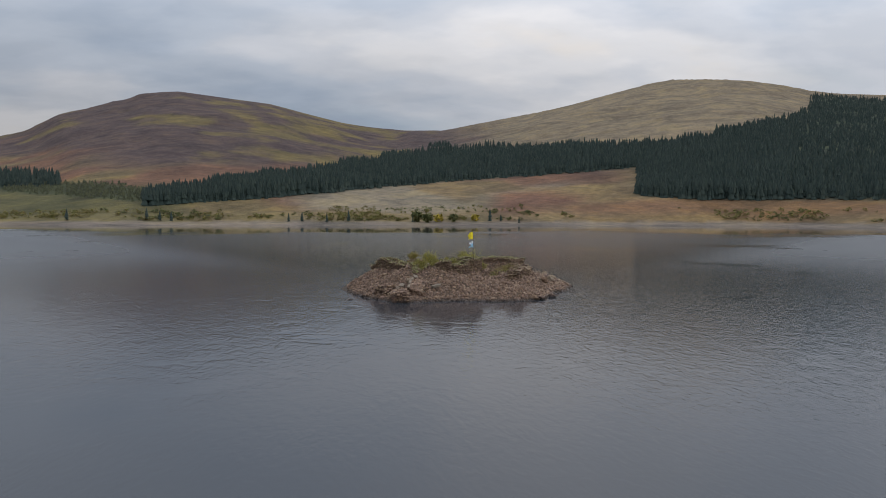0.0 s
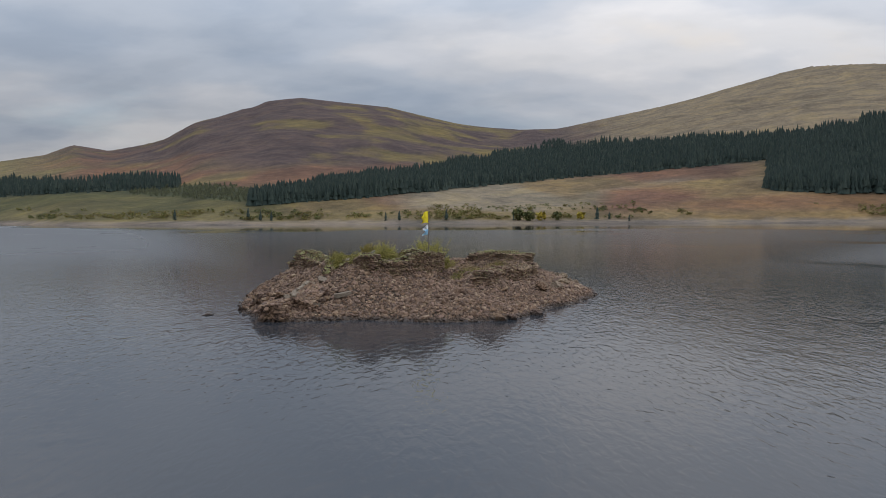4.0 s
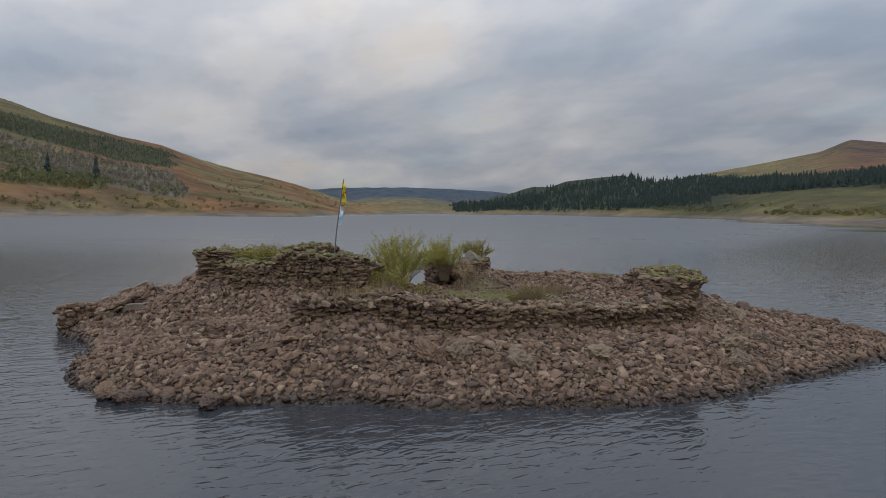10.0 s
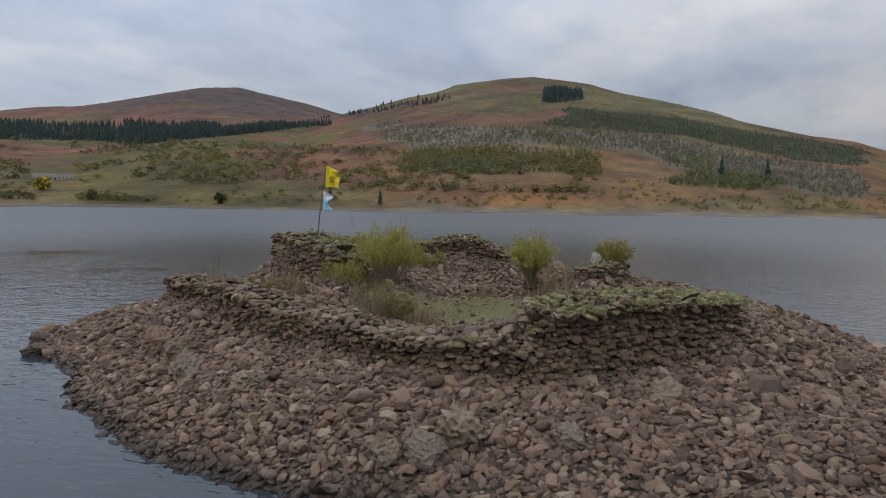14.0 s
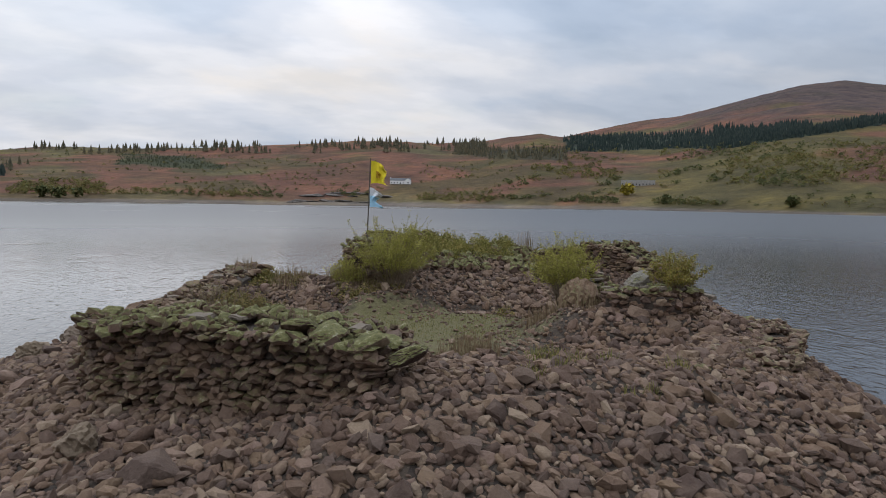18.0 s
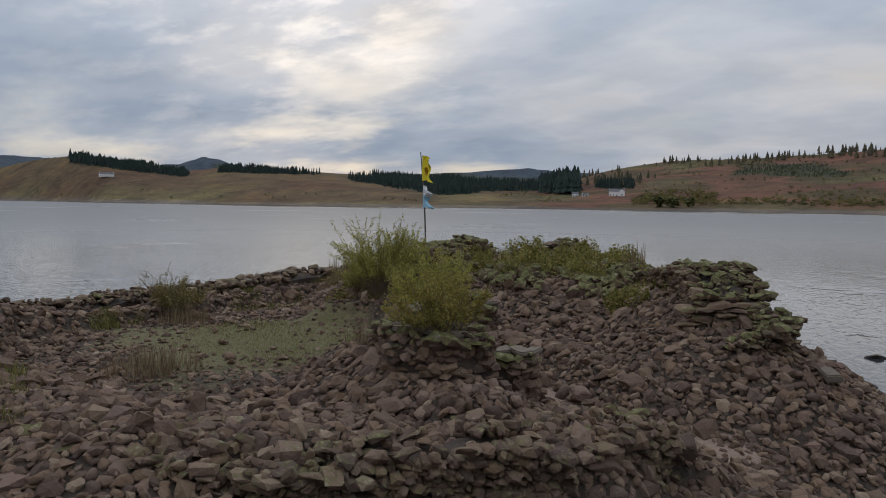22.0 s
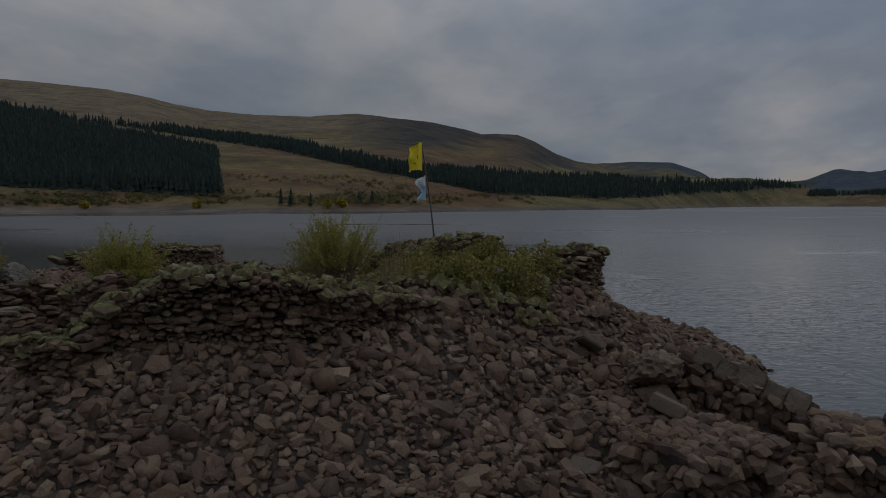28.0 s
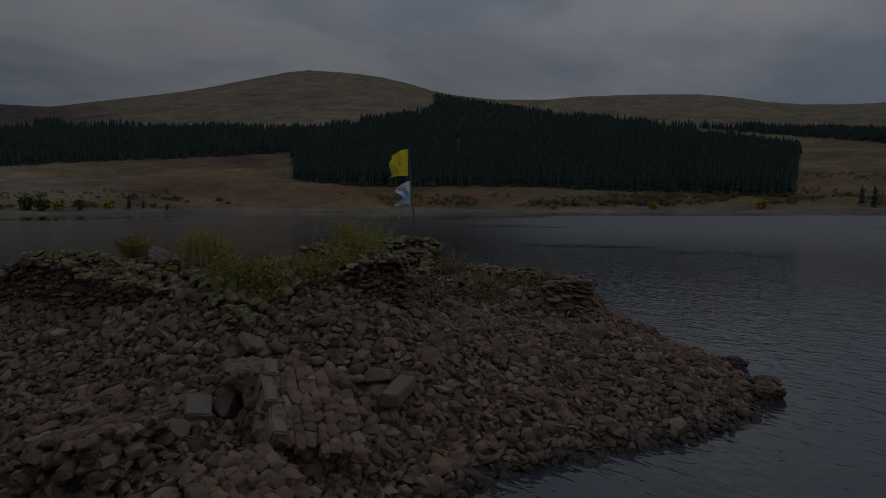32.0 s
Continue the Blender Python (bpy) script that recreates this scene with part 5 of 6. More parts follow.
ruin_wall("ruined_wall", "long low rubble wall, dark and coursed, top weathered", [(4.5, -3.3), (5.4, -0.4), (7.25, 3.0), (8.4, 6.1), (9.0, 8.8), (9.0, 10.7)], (2.45, 2.5, 2.3, 2.15, 2.05, 2.2), 1.3, 101, cap=M_WALL, flags=9, inner=False, ragged=0.16, overhang=0.1, course=(0.05, 0.14))
ruin_wall("ruined_wall", "thick rubble wall with mossy overhanging top slabs", [(8.95, 10.6), (8.8, 11.3), (6.9, 13.1), (4.7, 14.9)], (2.85, 2.95, 2.95, 2.8), 1.9, 102, flags=4, overhang=0.14, ragged=0.12, course=(0.05, 0.14))
ruin_wall("ruined_wall", "tall broken wall below the flag, mossy and ragged", [(-4.1, -4.35), (-2.3, -3.3), (-0.2, -1.4), (1.2, 0.9), (0.5, 2.0)], (3.35, 3.2, 3.6, 3.6, 3.45), 1.7, 103, face=M_WALL, flags=12, ragged=0.5)
ruin_wall("ruined_wall", "mossy corner stack of flat stones", [(-4.9, -3.5), (-4.45, -4.25), (-3.6, -4.5)], (3.2, 3.8, 3.7), 1.1, 104, face=M_WALL, course=(0.05, 0.10), overhang=0.16)
ruin_wall("ruined_wall", "moss-covered wall above the western rubble", [(-10.45, 4.5), (-10.2, 3.7), (-9.3, 1.2), (-8.3, -0.2), (-7.5, -1.0)], (2.85, 3.5, 3.55, 3.4, 3.1), 1.5, 105, overhang=0.1, ragged=0.45)
ruin_wall("ruined_wall", "dark pier of flat stones beside the gateway", [(-9.7, 5.7), (-10.9, 5.3), (-11.0, 4.3)], (2.3, 2.6, 2.7), 1.1, 106, overhang=0.15, course=(0.05, 0.11))
ruin_wall("ruined_wall", "low tumbled outer wall of thin stones", [(-1.6, 15.9), (-5.2, 14.7), (-7.9, 12.6), (-9.2, 10.4)], (2.05, 1.95, 1.9, 1.75), 1.4, 107, cap=M_WALL, ragged=0.2, course=(0.05, 0.10))
ruin_wall("ruined_wall", "short stub of mortared wall with a flat top", [(-3.6, 9.9), (-4.6, 11.1), (-5.7, 11.2), (-6.2, 10.2)], (2.75, 2.84, 2.86, 2.78), 1.0, 108, face=M_OLD, recess=0.05, flags=9, course=(0.07, 0.15), ragged=0.06)
ruin_wall("ruined_wall", "stump of a doorway pier, lichen on top", [(-6.0, 9.5), (-6.6, 9.2), (-6.6, 8.7)], (2.3, 2.3, 2.25), 0.55, 109, face=M_OLD, recess=0.05, flags=3, course=(0.07, 0.15), ragged=0.05)
ruin_wall("ruined_wall", "stump of a doorway pier beside the sandy path", [(-4.5, 8.8), (-5.1, 8.5), (-5.3, 7.4)], (2.5, 2.7, 3.0), 1.0, 110, face=M_OLD, recess=0.05, flags=5, course=(0.07, 0.15), ragged=0.1)


# ---- fallen masonry, boulders ----
def rough_rock(name, label, place, size, turn, seed, mat=M_LUMP, rough=0.34, category="boulder"):
    """A lump of rock or of mortared rubble with a knobbly, broken skin."""
    b = bmesh.new()
    bmesh.ops.create_icosphere(b, subdivisions=4, radius=1)
    g = np.random.default_rng(seed)
    N = g.normal(size=(9, 3))
    N /= np.linalg.norm(N, axis=1)[:, None]
    D = g.uniform(0.62, 0.95, 9)
    o = Vector(g.uniform(0, 50, 3))
    for v in b.verts:
        c = np.array(v.co)
        d = N @ c
        q = float(min(1.15, np.where(d > 0.05, D / np.maximum(d, 0.05), 9).min()))
        cell = noise.voronoi((v.co * 5.0 + o))[0]
        q *= 1 + rough * (min(cell[1] - cell[0], 0.45) - 0.2) + rough * 0.5 * noise.fractal(v.co * 4 + o, 0.9, 2.1, 3)
        v.co = v.co * q
    ob = new(name, bm_mesh(name, b, mat))
    ob.matrix_basis = Matrix.Translation(place) @ Euler([radians(a) for a in turn]).to_matrix().to_4x4() @ Matrix.Diagonal((*size, 1))
    return tagged(ob, label, category)


for k, (px, py, s) in enumerate(((10.45, 4.4, 0.42), (12.2, 8.6, 0.4), (11.9, 9.5, 0.4), (11.1, 12.0, 0.34), (11.3, 9.9, 0.5), (8.9, 13.4, 0.4), (8.2, 0.6, 0.5), (9.6, 1.9, 0.5))):
    rough_rock("boulder", "rough brown lump of fallen mortared rubble", (px, py, float(island_height(px, py)) + 0.22 * s), (s, s * 0.85, s * 0.75), (10 * k, 7 * k, 50 * k), 200 + k)
rough_rock("lone_rock", "small dark rock standing clear of the island in the water", (-13.95, -6.1, 0.02), (0.34, 0.2, 0.14), (0, 0, 30), 221, M_STONE, 0.1, "rock")
for k, (px, py, pz, s) in enumerate(((4.4, -8.9, 0.1, 0.5), (5.2, -8.4, 0.12, 0.42), (6.9, -6.6, 0.12, 0.42), (1.9, -5.3, 1.3, 0.5), (2.4, -7.0, 0.75, 0.42), (8.1, -0.4, 1.15, 0.5))):
    rough_rock("boulder", "dark boulder among the rubble at the water's edge", (px, py, pz), (s, s * 0.75, s * 0.6), (0, 8 * k, 70 * k), 230 + k, M_OLD, 0.3)
rough_rock("slab_stone", "pale lichened slab stone standing on the wall", (5.0, 13.2, 2.98), (0.3, 0.2, 0.12), (8, 6, 40), 241, M_MOSSY, 0.05, "stone")
for k, (px, py, pz, turn) in enumerate(((4.6, 14.7, 2.86, 20), (5.1, 14.0, 2.95, 75), (4.3, 14.2, 2.72, 130), (5.5, 13.7, 2.98, 10), (4.0, 14.9, 2.62, 50))):
    rough_rock("slab_stone", "large flat mossy stone on the broken wall end", (px, py, pz), (0.42, 0.3, 0.13), (6 * k, 9 - 4 * k, turn), 270 + k, M_MOSSY, 0.12, "stone")
rough_rock("boulder", "pale upright lump of mortared masonry", (-4.6, 10.0, 2.95), (0.5, 0.28, 0.3), (0, 14, 20), 242, M_PALE, 0.2)
rough_rock("boulder", "dark lump of mortared rubble beside the toppled wall", (-7.6, -5.0, 1.7), (0.5, 0.45, 0.42), (0, 10, 30), 244, M_LUMP, 0.34)
rough_rock("boulder", "dark mortared lump beside the bush", (-3.7, 8.5, 2.4), (0.6, 0.5, 0.55), (0, 5, 70), 243, M_WALL, 0.25)
for k, (px, py, s) in enumerate(((7.9, 15.4, 0.42), (-9.2, 10.1, 0.36), (-10.2, -3.4, 0.34), (-9.2, -5.3, 0.36), (-5.6, -2.2, 0.34), (-8.0, -5.0, 0.42), (-6.9, 6.6, 0.36), (-5.3, 7.1, 0.3))):
    rough_rock("boulder", "larger flat-faced stone lying among the rubble", (px, py, float(island_height(px, py)) + 0.3 * s), (s, s * 0.7, s * 0.55), (5 * k, 12, 47 * k), 250 + k, M_DRESSED if k in (2, 3, 4) else M_STONE, 0.04)


def fallen_masonry(label, corner, edge, across, size, seed, rise=0.0):
    """A toppled piece of castle wall lying face up: closely set rubble in a mortar bed, and a row of dressed stones along one edge."""
    g = np.random.default_rng(seed)
    u, v = Vector(edge).normalized(), Vector(across)
    v = (v - u * v.dot(u)).normalized()
    n = u.cross(v)
    ob = thing("fallen_masonry", label, "masonry")
    ob.matrix_basis = Matrix.Translation(corner) @ Matrix((u, v, n)).transposed().to_4x4()
    lx, ly, lz = size
    b = bmesh.new()
    bmesh.ops.create_cube(b, size=1)
    bmesh.ops.subdivide_edges(b, edges=b.edges[:], cuts=5, use_grid_fill=True)
    for w in b.verts:
        q = 0.95 + 0.08 * noise.noise(w.co * 3.1 + Vector((seed, 0, 0)))
        w.co = Vector((w.co.x * lx * q + lx / 2, w.co.y * ly * q + ly / 2, (w.co.z - 0.5) * lz - 0.05))
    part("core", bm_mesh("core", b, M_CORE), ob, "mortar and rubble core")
    rows = []
    a = 0.0
    while a < ly:                          # the wall's face
        h, c = g.uniform(0.11, 0.23), g.uniform(-0.1, 0.1)
        while c < lx:
            ln = g.uniform(0.13, 0.36)
            if g.random() > 0.03:
                rows.append(((c + ln / 2, a + h / 2 + g.normal(0, 0.015), -0.05 + g.normal(0, 0.02)), (ln / 1.36, h / 1.36, 0.15 / 1.3), g.normal(0, 0.16), tuple(g.normal(0, 0.05, 2)) + (0,)))
            c += ln
        a += h
    for x0, y0, dx, dy, ln in ((0, 0, 0, 1, ly), (lx, 0, 0, 1, ly), (0, ly, 1, 0, lx), (0, 0, 1, 0, lx)):   # its broken sides
        z = -0.15
        while z > -lz:
            h, c = g.uniform(0.1, 0.2), 0.0
            while c < ln:
                w = g.uniform(0.1, 0.3)
                rows.append(((x0 + dx * (c + w / 2) + dy * g.normal(0, 0.1), y0 + dy * (c + w / 2) + dx * g.normal(0, 0.1), z - h / 2 + g.normal(0, 0.03)), (w / 1.3, 0.3 / 1.3, h * g.uniform(0.8, 1.3) / 1.25), math.atan2(dy, dx) + g.normal(0, 0.22), tuple(g.normal(0, 0.2, 2)) + (0,)))
                c += w
            z -= h
    put_stones(ob, rows, BLOCK_MESH[M_OLD.name], BLOCKS, M_OLDS, 190, g)
    c = 0.0 if rise >= 0 else lx
    while c < lx - 0.15:
        ln = g.uniform(0.24, 0.5)
        q = part("corner_stone", ashlar("corner_stone", (ln * 0.99, g.uniform(0.22, 0.32), rise + 0.34 + g.uniform(-0.05, 0.05)), seed + c), ob, "dressed pale corner stone")
        q.matrix_basis = Matrix.Translation((c + ln / 2, 0.02 + g.normal(0, 0.04), rise / 2 - 0.15 + g.normal(0, 0.035))) @ Euler(g.normal(0, 0.08, 3)).to_matrix().to_4x4()
        c += ln
    return ob


for slab, label, deep, rise in zip(SLABS, ("toppled block of castle wall with a row of dressed corner stones", "toppled block of castle wall sloping to the water's edge", "dark overhanging lump of castle wall in the rubble"), (1.3, 1.4, 1.1), (0.06, -1.0, -1.0)):
    fallen_masonry(label, *slab[:3], (slab[3], slab[4], deep), 300 + int(10 * deep), rise)


def dressed_block(place, turn, size):
    ob = new("dressed_block", ashlar("dressed_block", size, place[0]))
    ob.matrix_basis = Matrix.Translation(place) @ Euler([radians(a) for a in turn]).to_matrix().to_4x4()
    return tagged(ob, "squared pale building stone lying on the rubble", "stone", "dressed stones")


for px, py, turn, size in ((-5.3, -6.6, (4, -6, 35), (1.1, 0.36, 0.26)), (-6.9, -7.6, (6, 8, 60), (0.75, 0.3, 0.25)), (-8.6, -5.1, (10, -22, 70), (0.62, 0.45, 0.24)), (-7.0, -3.9, (35, 20, 20), (0.6, 0.5, 0.16)), (-11.6, 5.5, (5, 8, 110), (0.5, 0.3, 0.16))):
    dressed_block((px, py, float(island_height(px, py)) + 0.22), turn, size)


# ---- flag pole ----
def tube(name, pts, radii, mat, sides=8):
    V, F = [], []
    pts = [Vector(p) for p in pts]
    for i, (p, r) in enumerate(zip(pts, radii)):
        d = (pts[min(i + 1, len(pts) - 1)] - pts[max(i - 1, 0)]).normalized()
        a = d.orthogonal().normalized()
        c = d.cross(a)
        V += [p + (a * math.cos(t) + c * math.sin(t)) * r for t in (2 * math.pi * s / sides for s in range(sides))]
    for i in range(len(pts) - 1):
        F += [(i * sides + s, i * sides + (s + 1) % sides, (i + 1) * sides + (s + 1) % sides, (i + 1) * sides + s) for s in range(sides)]
    return raw_mesh(name, V, F, mat, True)


def cloth(name, hoist, fly, top, mat, seed, torn, span=(0.0, 1.0)):
    """A flag blowing to -x from its top corner, with folds and a torn fly edge."""
    n, k = 26, 22
    V, F = [], []
    for i in range(n + 1):
        for j in range(k + 1):
            u, v = i / n, span[0] + (span[1] - span[0]) * j / k
            edge = fly * (1 - torn * (0.5 + 0.5 * math.sin(v * 9 + seed)) - 0.12 * abs(math.sin(v * 31 + seed)))
            x = -u * edge * (0.93 - 0.04 * math.sin(v * 4))
            y = 0.10 * u * math.sin(u * 6.5 + v * 2.2 + seed) + 0.05 * u * math.sin(v * 7 + u * 9)
            z = top - v * hoist * (1 - 0.15 * u) - 0.28 * u * u * fly
            V.append((x, y, z))
    for i in range(n):
        for j in range(k):
            a = i * (k + 1) + j
            F.append((a, a + 1, a + k + 2, a + k + 1))
    return raw_mesh(name, V, F, mat, True)


flag_pole = thing("flag_pole", "thin weathered pole with a yellow and a blue and white flag", "flag pole", (0, 0, 3.45))
part("pole", tube("pole", [(0.02, -0.06, -0.5), (0.0, 0.0, 0.25), (-0.01, 0.1, 1.2), (0.0, 0.24, 2.2), (0.02, 0.40, 3.24)], [0.029, 0.028, 0.025, 0.021, 0.016], M_POLE), flag_pole)
fl = part("yellow_flag", cloth("yellow_flag", 0.84, 0.72, 3.14, M_YELLOW, 1.0, 0.18), flag_pole, "frayed bright yellow flag")
fl.location, fl.rotation_euler = (-0.02, 0.36, 0), (0, 0, radians(-30))
mark = cloth("mark", 0.26, 0.2, 2.82, M_RED, 2.0, 0.3)
mk = part("mark", mark, fl, "faded red device on the flag")
mk.location = (-0.2, 0.03, -0.06)
mk2 = part("mark", mark, fl)
mk2.location = (-0.2, 0.012, -0.06)
f2 = part("blue_flag", cloth("blue_flag", 0.74, 0.56, 2.16, M_BLUE, 2.6, 0.5, (0.42, 1.0)), flag_pole, "torn light blue flag, its upper part white")
f2.location, f2.rotation_euler = (-0.01, 0.26, 0), (0, 0, radians(-30))
f3 = part("white_panel", cloth("white_panel", 0.74, 0.56, 2.16, M_WHITE, 2.6, 0.5, (0.0, 0.42)), flag_pole, "white upper part of the flag")
f3.location, f3.rotation_euler = (-0.01, 0.26, 0), (0, 0, radians(-30))
rod = thing("fallen_pole", "thin dark pole lying across the wall top", "pole", (-0.9, -1.1, 3.5))
part("shaft", tube("shaft", [(0.9, 1.25, 0.10), (0, 0, 0.03), (-0.75, -1.3, -0.03)], [0.022, 0.022, 0.02], M_POLE), rod)


# ---- plants on the island ----
def leaf_cloud(name, centres, size, mat, g, flat=0.35):
    n = len(centres)
    a = g.normal(size=(n, 3))
    a /= np.linalg.norm(a, axis=1)[:, None]
    b = np.cross(a, g.normal(size=(n, 3)))
    b /= np.linalg.norm(b, axis=1)[:, None]
    s = size * g.uniform(0.6, 1.4, (n, 1))
    V = np.stack([centres - a * s, centres + b * s * flat, centres + a * s, centres - b * s * flat], 1).reshape(-1, 3)
    return raw_mesh(name, V, np.arange(4 * n).reshape(-1, 4), mat)


def bush(label, place, width, height, seed, leaves=2600, mat=M_WILLOW, leaf=0.03, stems=40, bare=0.3):
    """A many-stemmed willow bush: thin stems fanning out from the ground, whippy twigs and small loose leaves with gaps between."""
    g = np.random.default_rng(seed)
    ob = thing("bush", label, "bush", place)
    segs, VV, FF, off = [], [], [], 0
    for k in range(stems):
        a, q = g.uniform(0, 6.28), g.random() ** 0.55
        way_ = np.array([math.cos(a), math.sin(a), 0])
        h = height * (1 - 0.42 * q * q) * g.uniform(0.72, 1.04)
        base = way_ * width * 0.13 * g.random() + (0, 0, -0.3)
        P = [base + way_ * width / 2 * q * t ** 1.3 + np.array([0, 0, (h + 0.3) * t]) + g.normal(0, 0.025, 3) * t for t in np.linspace(0, 1, 7)]
        lines = [(P, 0.014)]
        for _ in range(5):
            i = int(g.integers(2, 6))
            d = (P[i] - P[i - 1]) / np.linalg.norm(P[i] - P[i - 1]) + g.normal(0, 0.38, 3)
            d[2] = abs(d[2]) * 0.9 + 0.2
            ln = height * g.uniform(0.14, 0.34)
            lines.append(([P[i] + d * ln * s / 3 + g.normal(0, 0.012, 3) for s in range(4)], 0.006))
        for L, rad in lines:
            me = tube("t", L, np.linspace(rad, 0.002, len(L)), None, 3)
            v = np.array([w.co[:] for w in me.vertices])
            f = np.array([p.vertices[:] for p in me.polygons])
            bpy.data.meshes.remove(me)
            VV.append(v)
            FF.append(f + off)
            off += len(v)
            segs += [(L[i], L[i + 1]) for i in range(len(L) - 1) if L[i + 1][2] > bare * height]
    tagged(part("twigwork", raw_mesh("twigwork", np.concatenate(VV), np.concatenate(FF), M_BARK), ob, "thin brown twigs"), kind="stuff")
    i = g.integers(0, len(segs), leaves)
    A, B = np.array([t[0] for t in segs])[i], np.array([t[1] for t in segs])[i]
    c = A + (B - A) * g.random((leaves, 1)) + g.normal(0, 0.03, (leaves, 3))
    tagged(part("foliage", leaf_cloud("foliage", c, leaf, mat, g), ob, "loose narrow leaves"), kind="stuff")
    return ob


M_OLIVE = leaf_material("thin_olive_leaves", [(0.0, (0.11, 0.10, 0.035)), (0.5, (0.19, 0.165, 0.06)), (1.0, (0.26, 0.18, 0.07))])
M_RUST = leaf_material("rusty_leaves", [(0.0, (0.17, 0.165, 0.045)), (0.6, (0.28, 0.245, 0.06)), (1.0, (0.30, 0.20, 0.06))], through_light=0.3)
bush("large yellow-green willow bush beside the flag wall", (-0.05, 3.0, 2.25), 2.6, 2.2, 401, 21000, stems=80, bare=0.34)
bush("rounded yellow-green willow bush among the rubble", (-3.8, 7.6, 2.2), 1.85, 1.85, 402, 15000, stems=60, bare=0.36)
bush("round olive and yellow bush on the wall stub", (-5.35, 10.55, 2.78), 1.6, 1.1, 403, 8000, M_RUST, stems=46)
bush("dull olive bush behind the low wall", (5.4, 5.6, 1.7), 1.6, 1.0, 404, 6000, M_OLIVE, stems=50)
bush("nearly leafless twiggy bush on the low wall", (6.1, 5.5, 2.0), 1.7, 1.0, 405, 700, M_OLIVE, 0.022, 34)
bush("small green bush on the flag wall", (1.3, 2.1, 2.1), 1.2, 1.1, 406, 4500, stems=36)


def blades(name, label, spots, mat, seed, height, spread, count, width=0.014, category="grass", lift=0.0):
    """Upright blades or stalks in patches: spots are x, y, radius; lifted where they grow on a wall."""
    g = np.random.default_rng(seed)
    V = []
    for sx_, sy_, sr in spots:
        n = int(count * sr * sr * 3.14)
        a, q = g.uniform(0, 6.28, n), sr * np.sqrt(g.random(n))
        x, y = sx_ + q * np.cos(a), sy_ + q * np.sin(a)
        z = np.maximum(island_height(x, y), 0) + lift
        h = height * g.uniform(0.4, 1.15, n) * (1 - 0.5 * q / sr)
        d = g.normal(0, spread, (n, 2)) * h[:, None]
        t = g.uniform(0, 6.28, n)
        wx, wy = width * np.cos(t), width * np.sin(t)
        zero = z - 0.08
        V.append(np.stack([np.stack([x - wx, y - wy, zero], 1), np.stack([x + wx, y + wy, zero], 1), np.stack([x + d[:, 0] + wx * 0.3, y + d[:, 1] + wy * 0.3, z + h], 1), np.stack([x + d[:, 0] - wx * 0.3, y + d[:, 1] - wy * 0.3, z + h], 1)], 1))
    V = np.concatenate(V).reshape(-1, 3)
    return tagged(new(name, raw_mesh(name, V, np.arange(len(V)).reshape(-1, 4), mat)), label, category, kind="stuff")


def clumps(area, count, lo, hi, seed):
    """Small patches strewn over an area: x, y and radius."""
    g = np.random.default_rng(seed)
    x0, y0, rad = area
    a, q = g.uniform(0, 6.28, count), rad * np.sqrt(g.random(count))
    return [(x0 + w * math.cos(t), y0 + w * math.sin(t), s) for t, w, s in zip(a, q, g.uniform(lo, hi, count))]


M_WEED = leaf_material("leafy_weeds", [(0.0, (0.11, 0.11, 0.03)), (0.5, (0.20, 0.19, 0.05)), (1.0, (0.32, 0.25, 0.09))], through_light=0.3)


def leafy_weeds(name, label, spots, mat, seed, height, count, leaf):
    """Low leafy herbs in patches: spots are x, y, radius."""
    g = np.random.default_rng(seed)
    P = []
    for x0, y0, rad in spots:
        n = int(count * rad * rad * 3.14)
        a, q = g.uniform(0, 6.28, n), rad * np.sqrt(g.random(n))
        x, y = x0 + q * np.cos(a), y0 + q * np.sin(a)
        P.append(np.stack([x, y, island_height(x, y) + height * g.random(n) * (1 - 0.7 * (q / rad) ** 2) * g.uniform(0.6, 1.2)], 1))
    return tagged(new(name, leaf_cloud(name, np.concatenate(P), leaf, mat, g, 0.5)), label, "weeds", kind="stuff")


WEEDY = clumps((-4.9, -1.3, 1.9), 46, 0.2, 0.5, 1) + clumps((-2.9, -0.5, 1.6), 30, 0.2, 0.45, 2) + clumps((-7.4, 1.2, 1.1), 14, 0.15, 0.4, 3) + clumps((0.6, 1.6, 0.9), 10, 0.2, 0.4, 9)
leafy_weeds("green_plants", "leafy green weeds growing between the wall tops", WEEDY, M_WEED, 501, 0.75, 1000, 0.045)
blades("weed_stalks", "thin upright stalks among the leafy weeds", WEEDY[::2], M_GRASS, 506, 0.65, 0.22, 60, 0.012, "weeds")
leafy_weeds("low_herbs", "low brownish herbs at the foot of the bushes", clumps((0.6, 2.6, 1.2), 12, 0.25, 0.5, 11) + clumps((-3.0, 5.2, 1.2), 7, 0.2, 0.4, 12) + clumps((3.2, -0.4, 1.3), 12, 0.2, 0.5, 13), M_OLIVE, 507, 0.4, 500, 0.04)
blades("meadow_grass", "short grass inside the ruin", [(1.0, 7.0, 2.4), (3.0, 5.9, 1.4), (-1.6, 6.6, 1.0), (-0.8, 8.6, 1.1)], M_GRASS, 502, 0.07, 0.5, 300, 0.007)
blades("dry_stalks", "dry reddish stalks standing in the rubble", [(1.1, 11.1, 0.7), (0.6, 10.6, 0.6), (-2.7, 8.3, 0.7), (-3.6, 9.3, 0.6), (4.6, 6.2, 0.7), (3.0, 0.6, 0.8), (1.3, 1.6, 0.8), (0.4, 2.2, 0.9), (5.6, 13.2, 0.7)], M_DRY, 503, 0.7, 0.13, 170, 0.009, "weeds")
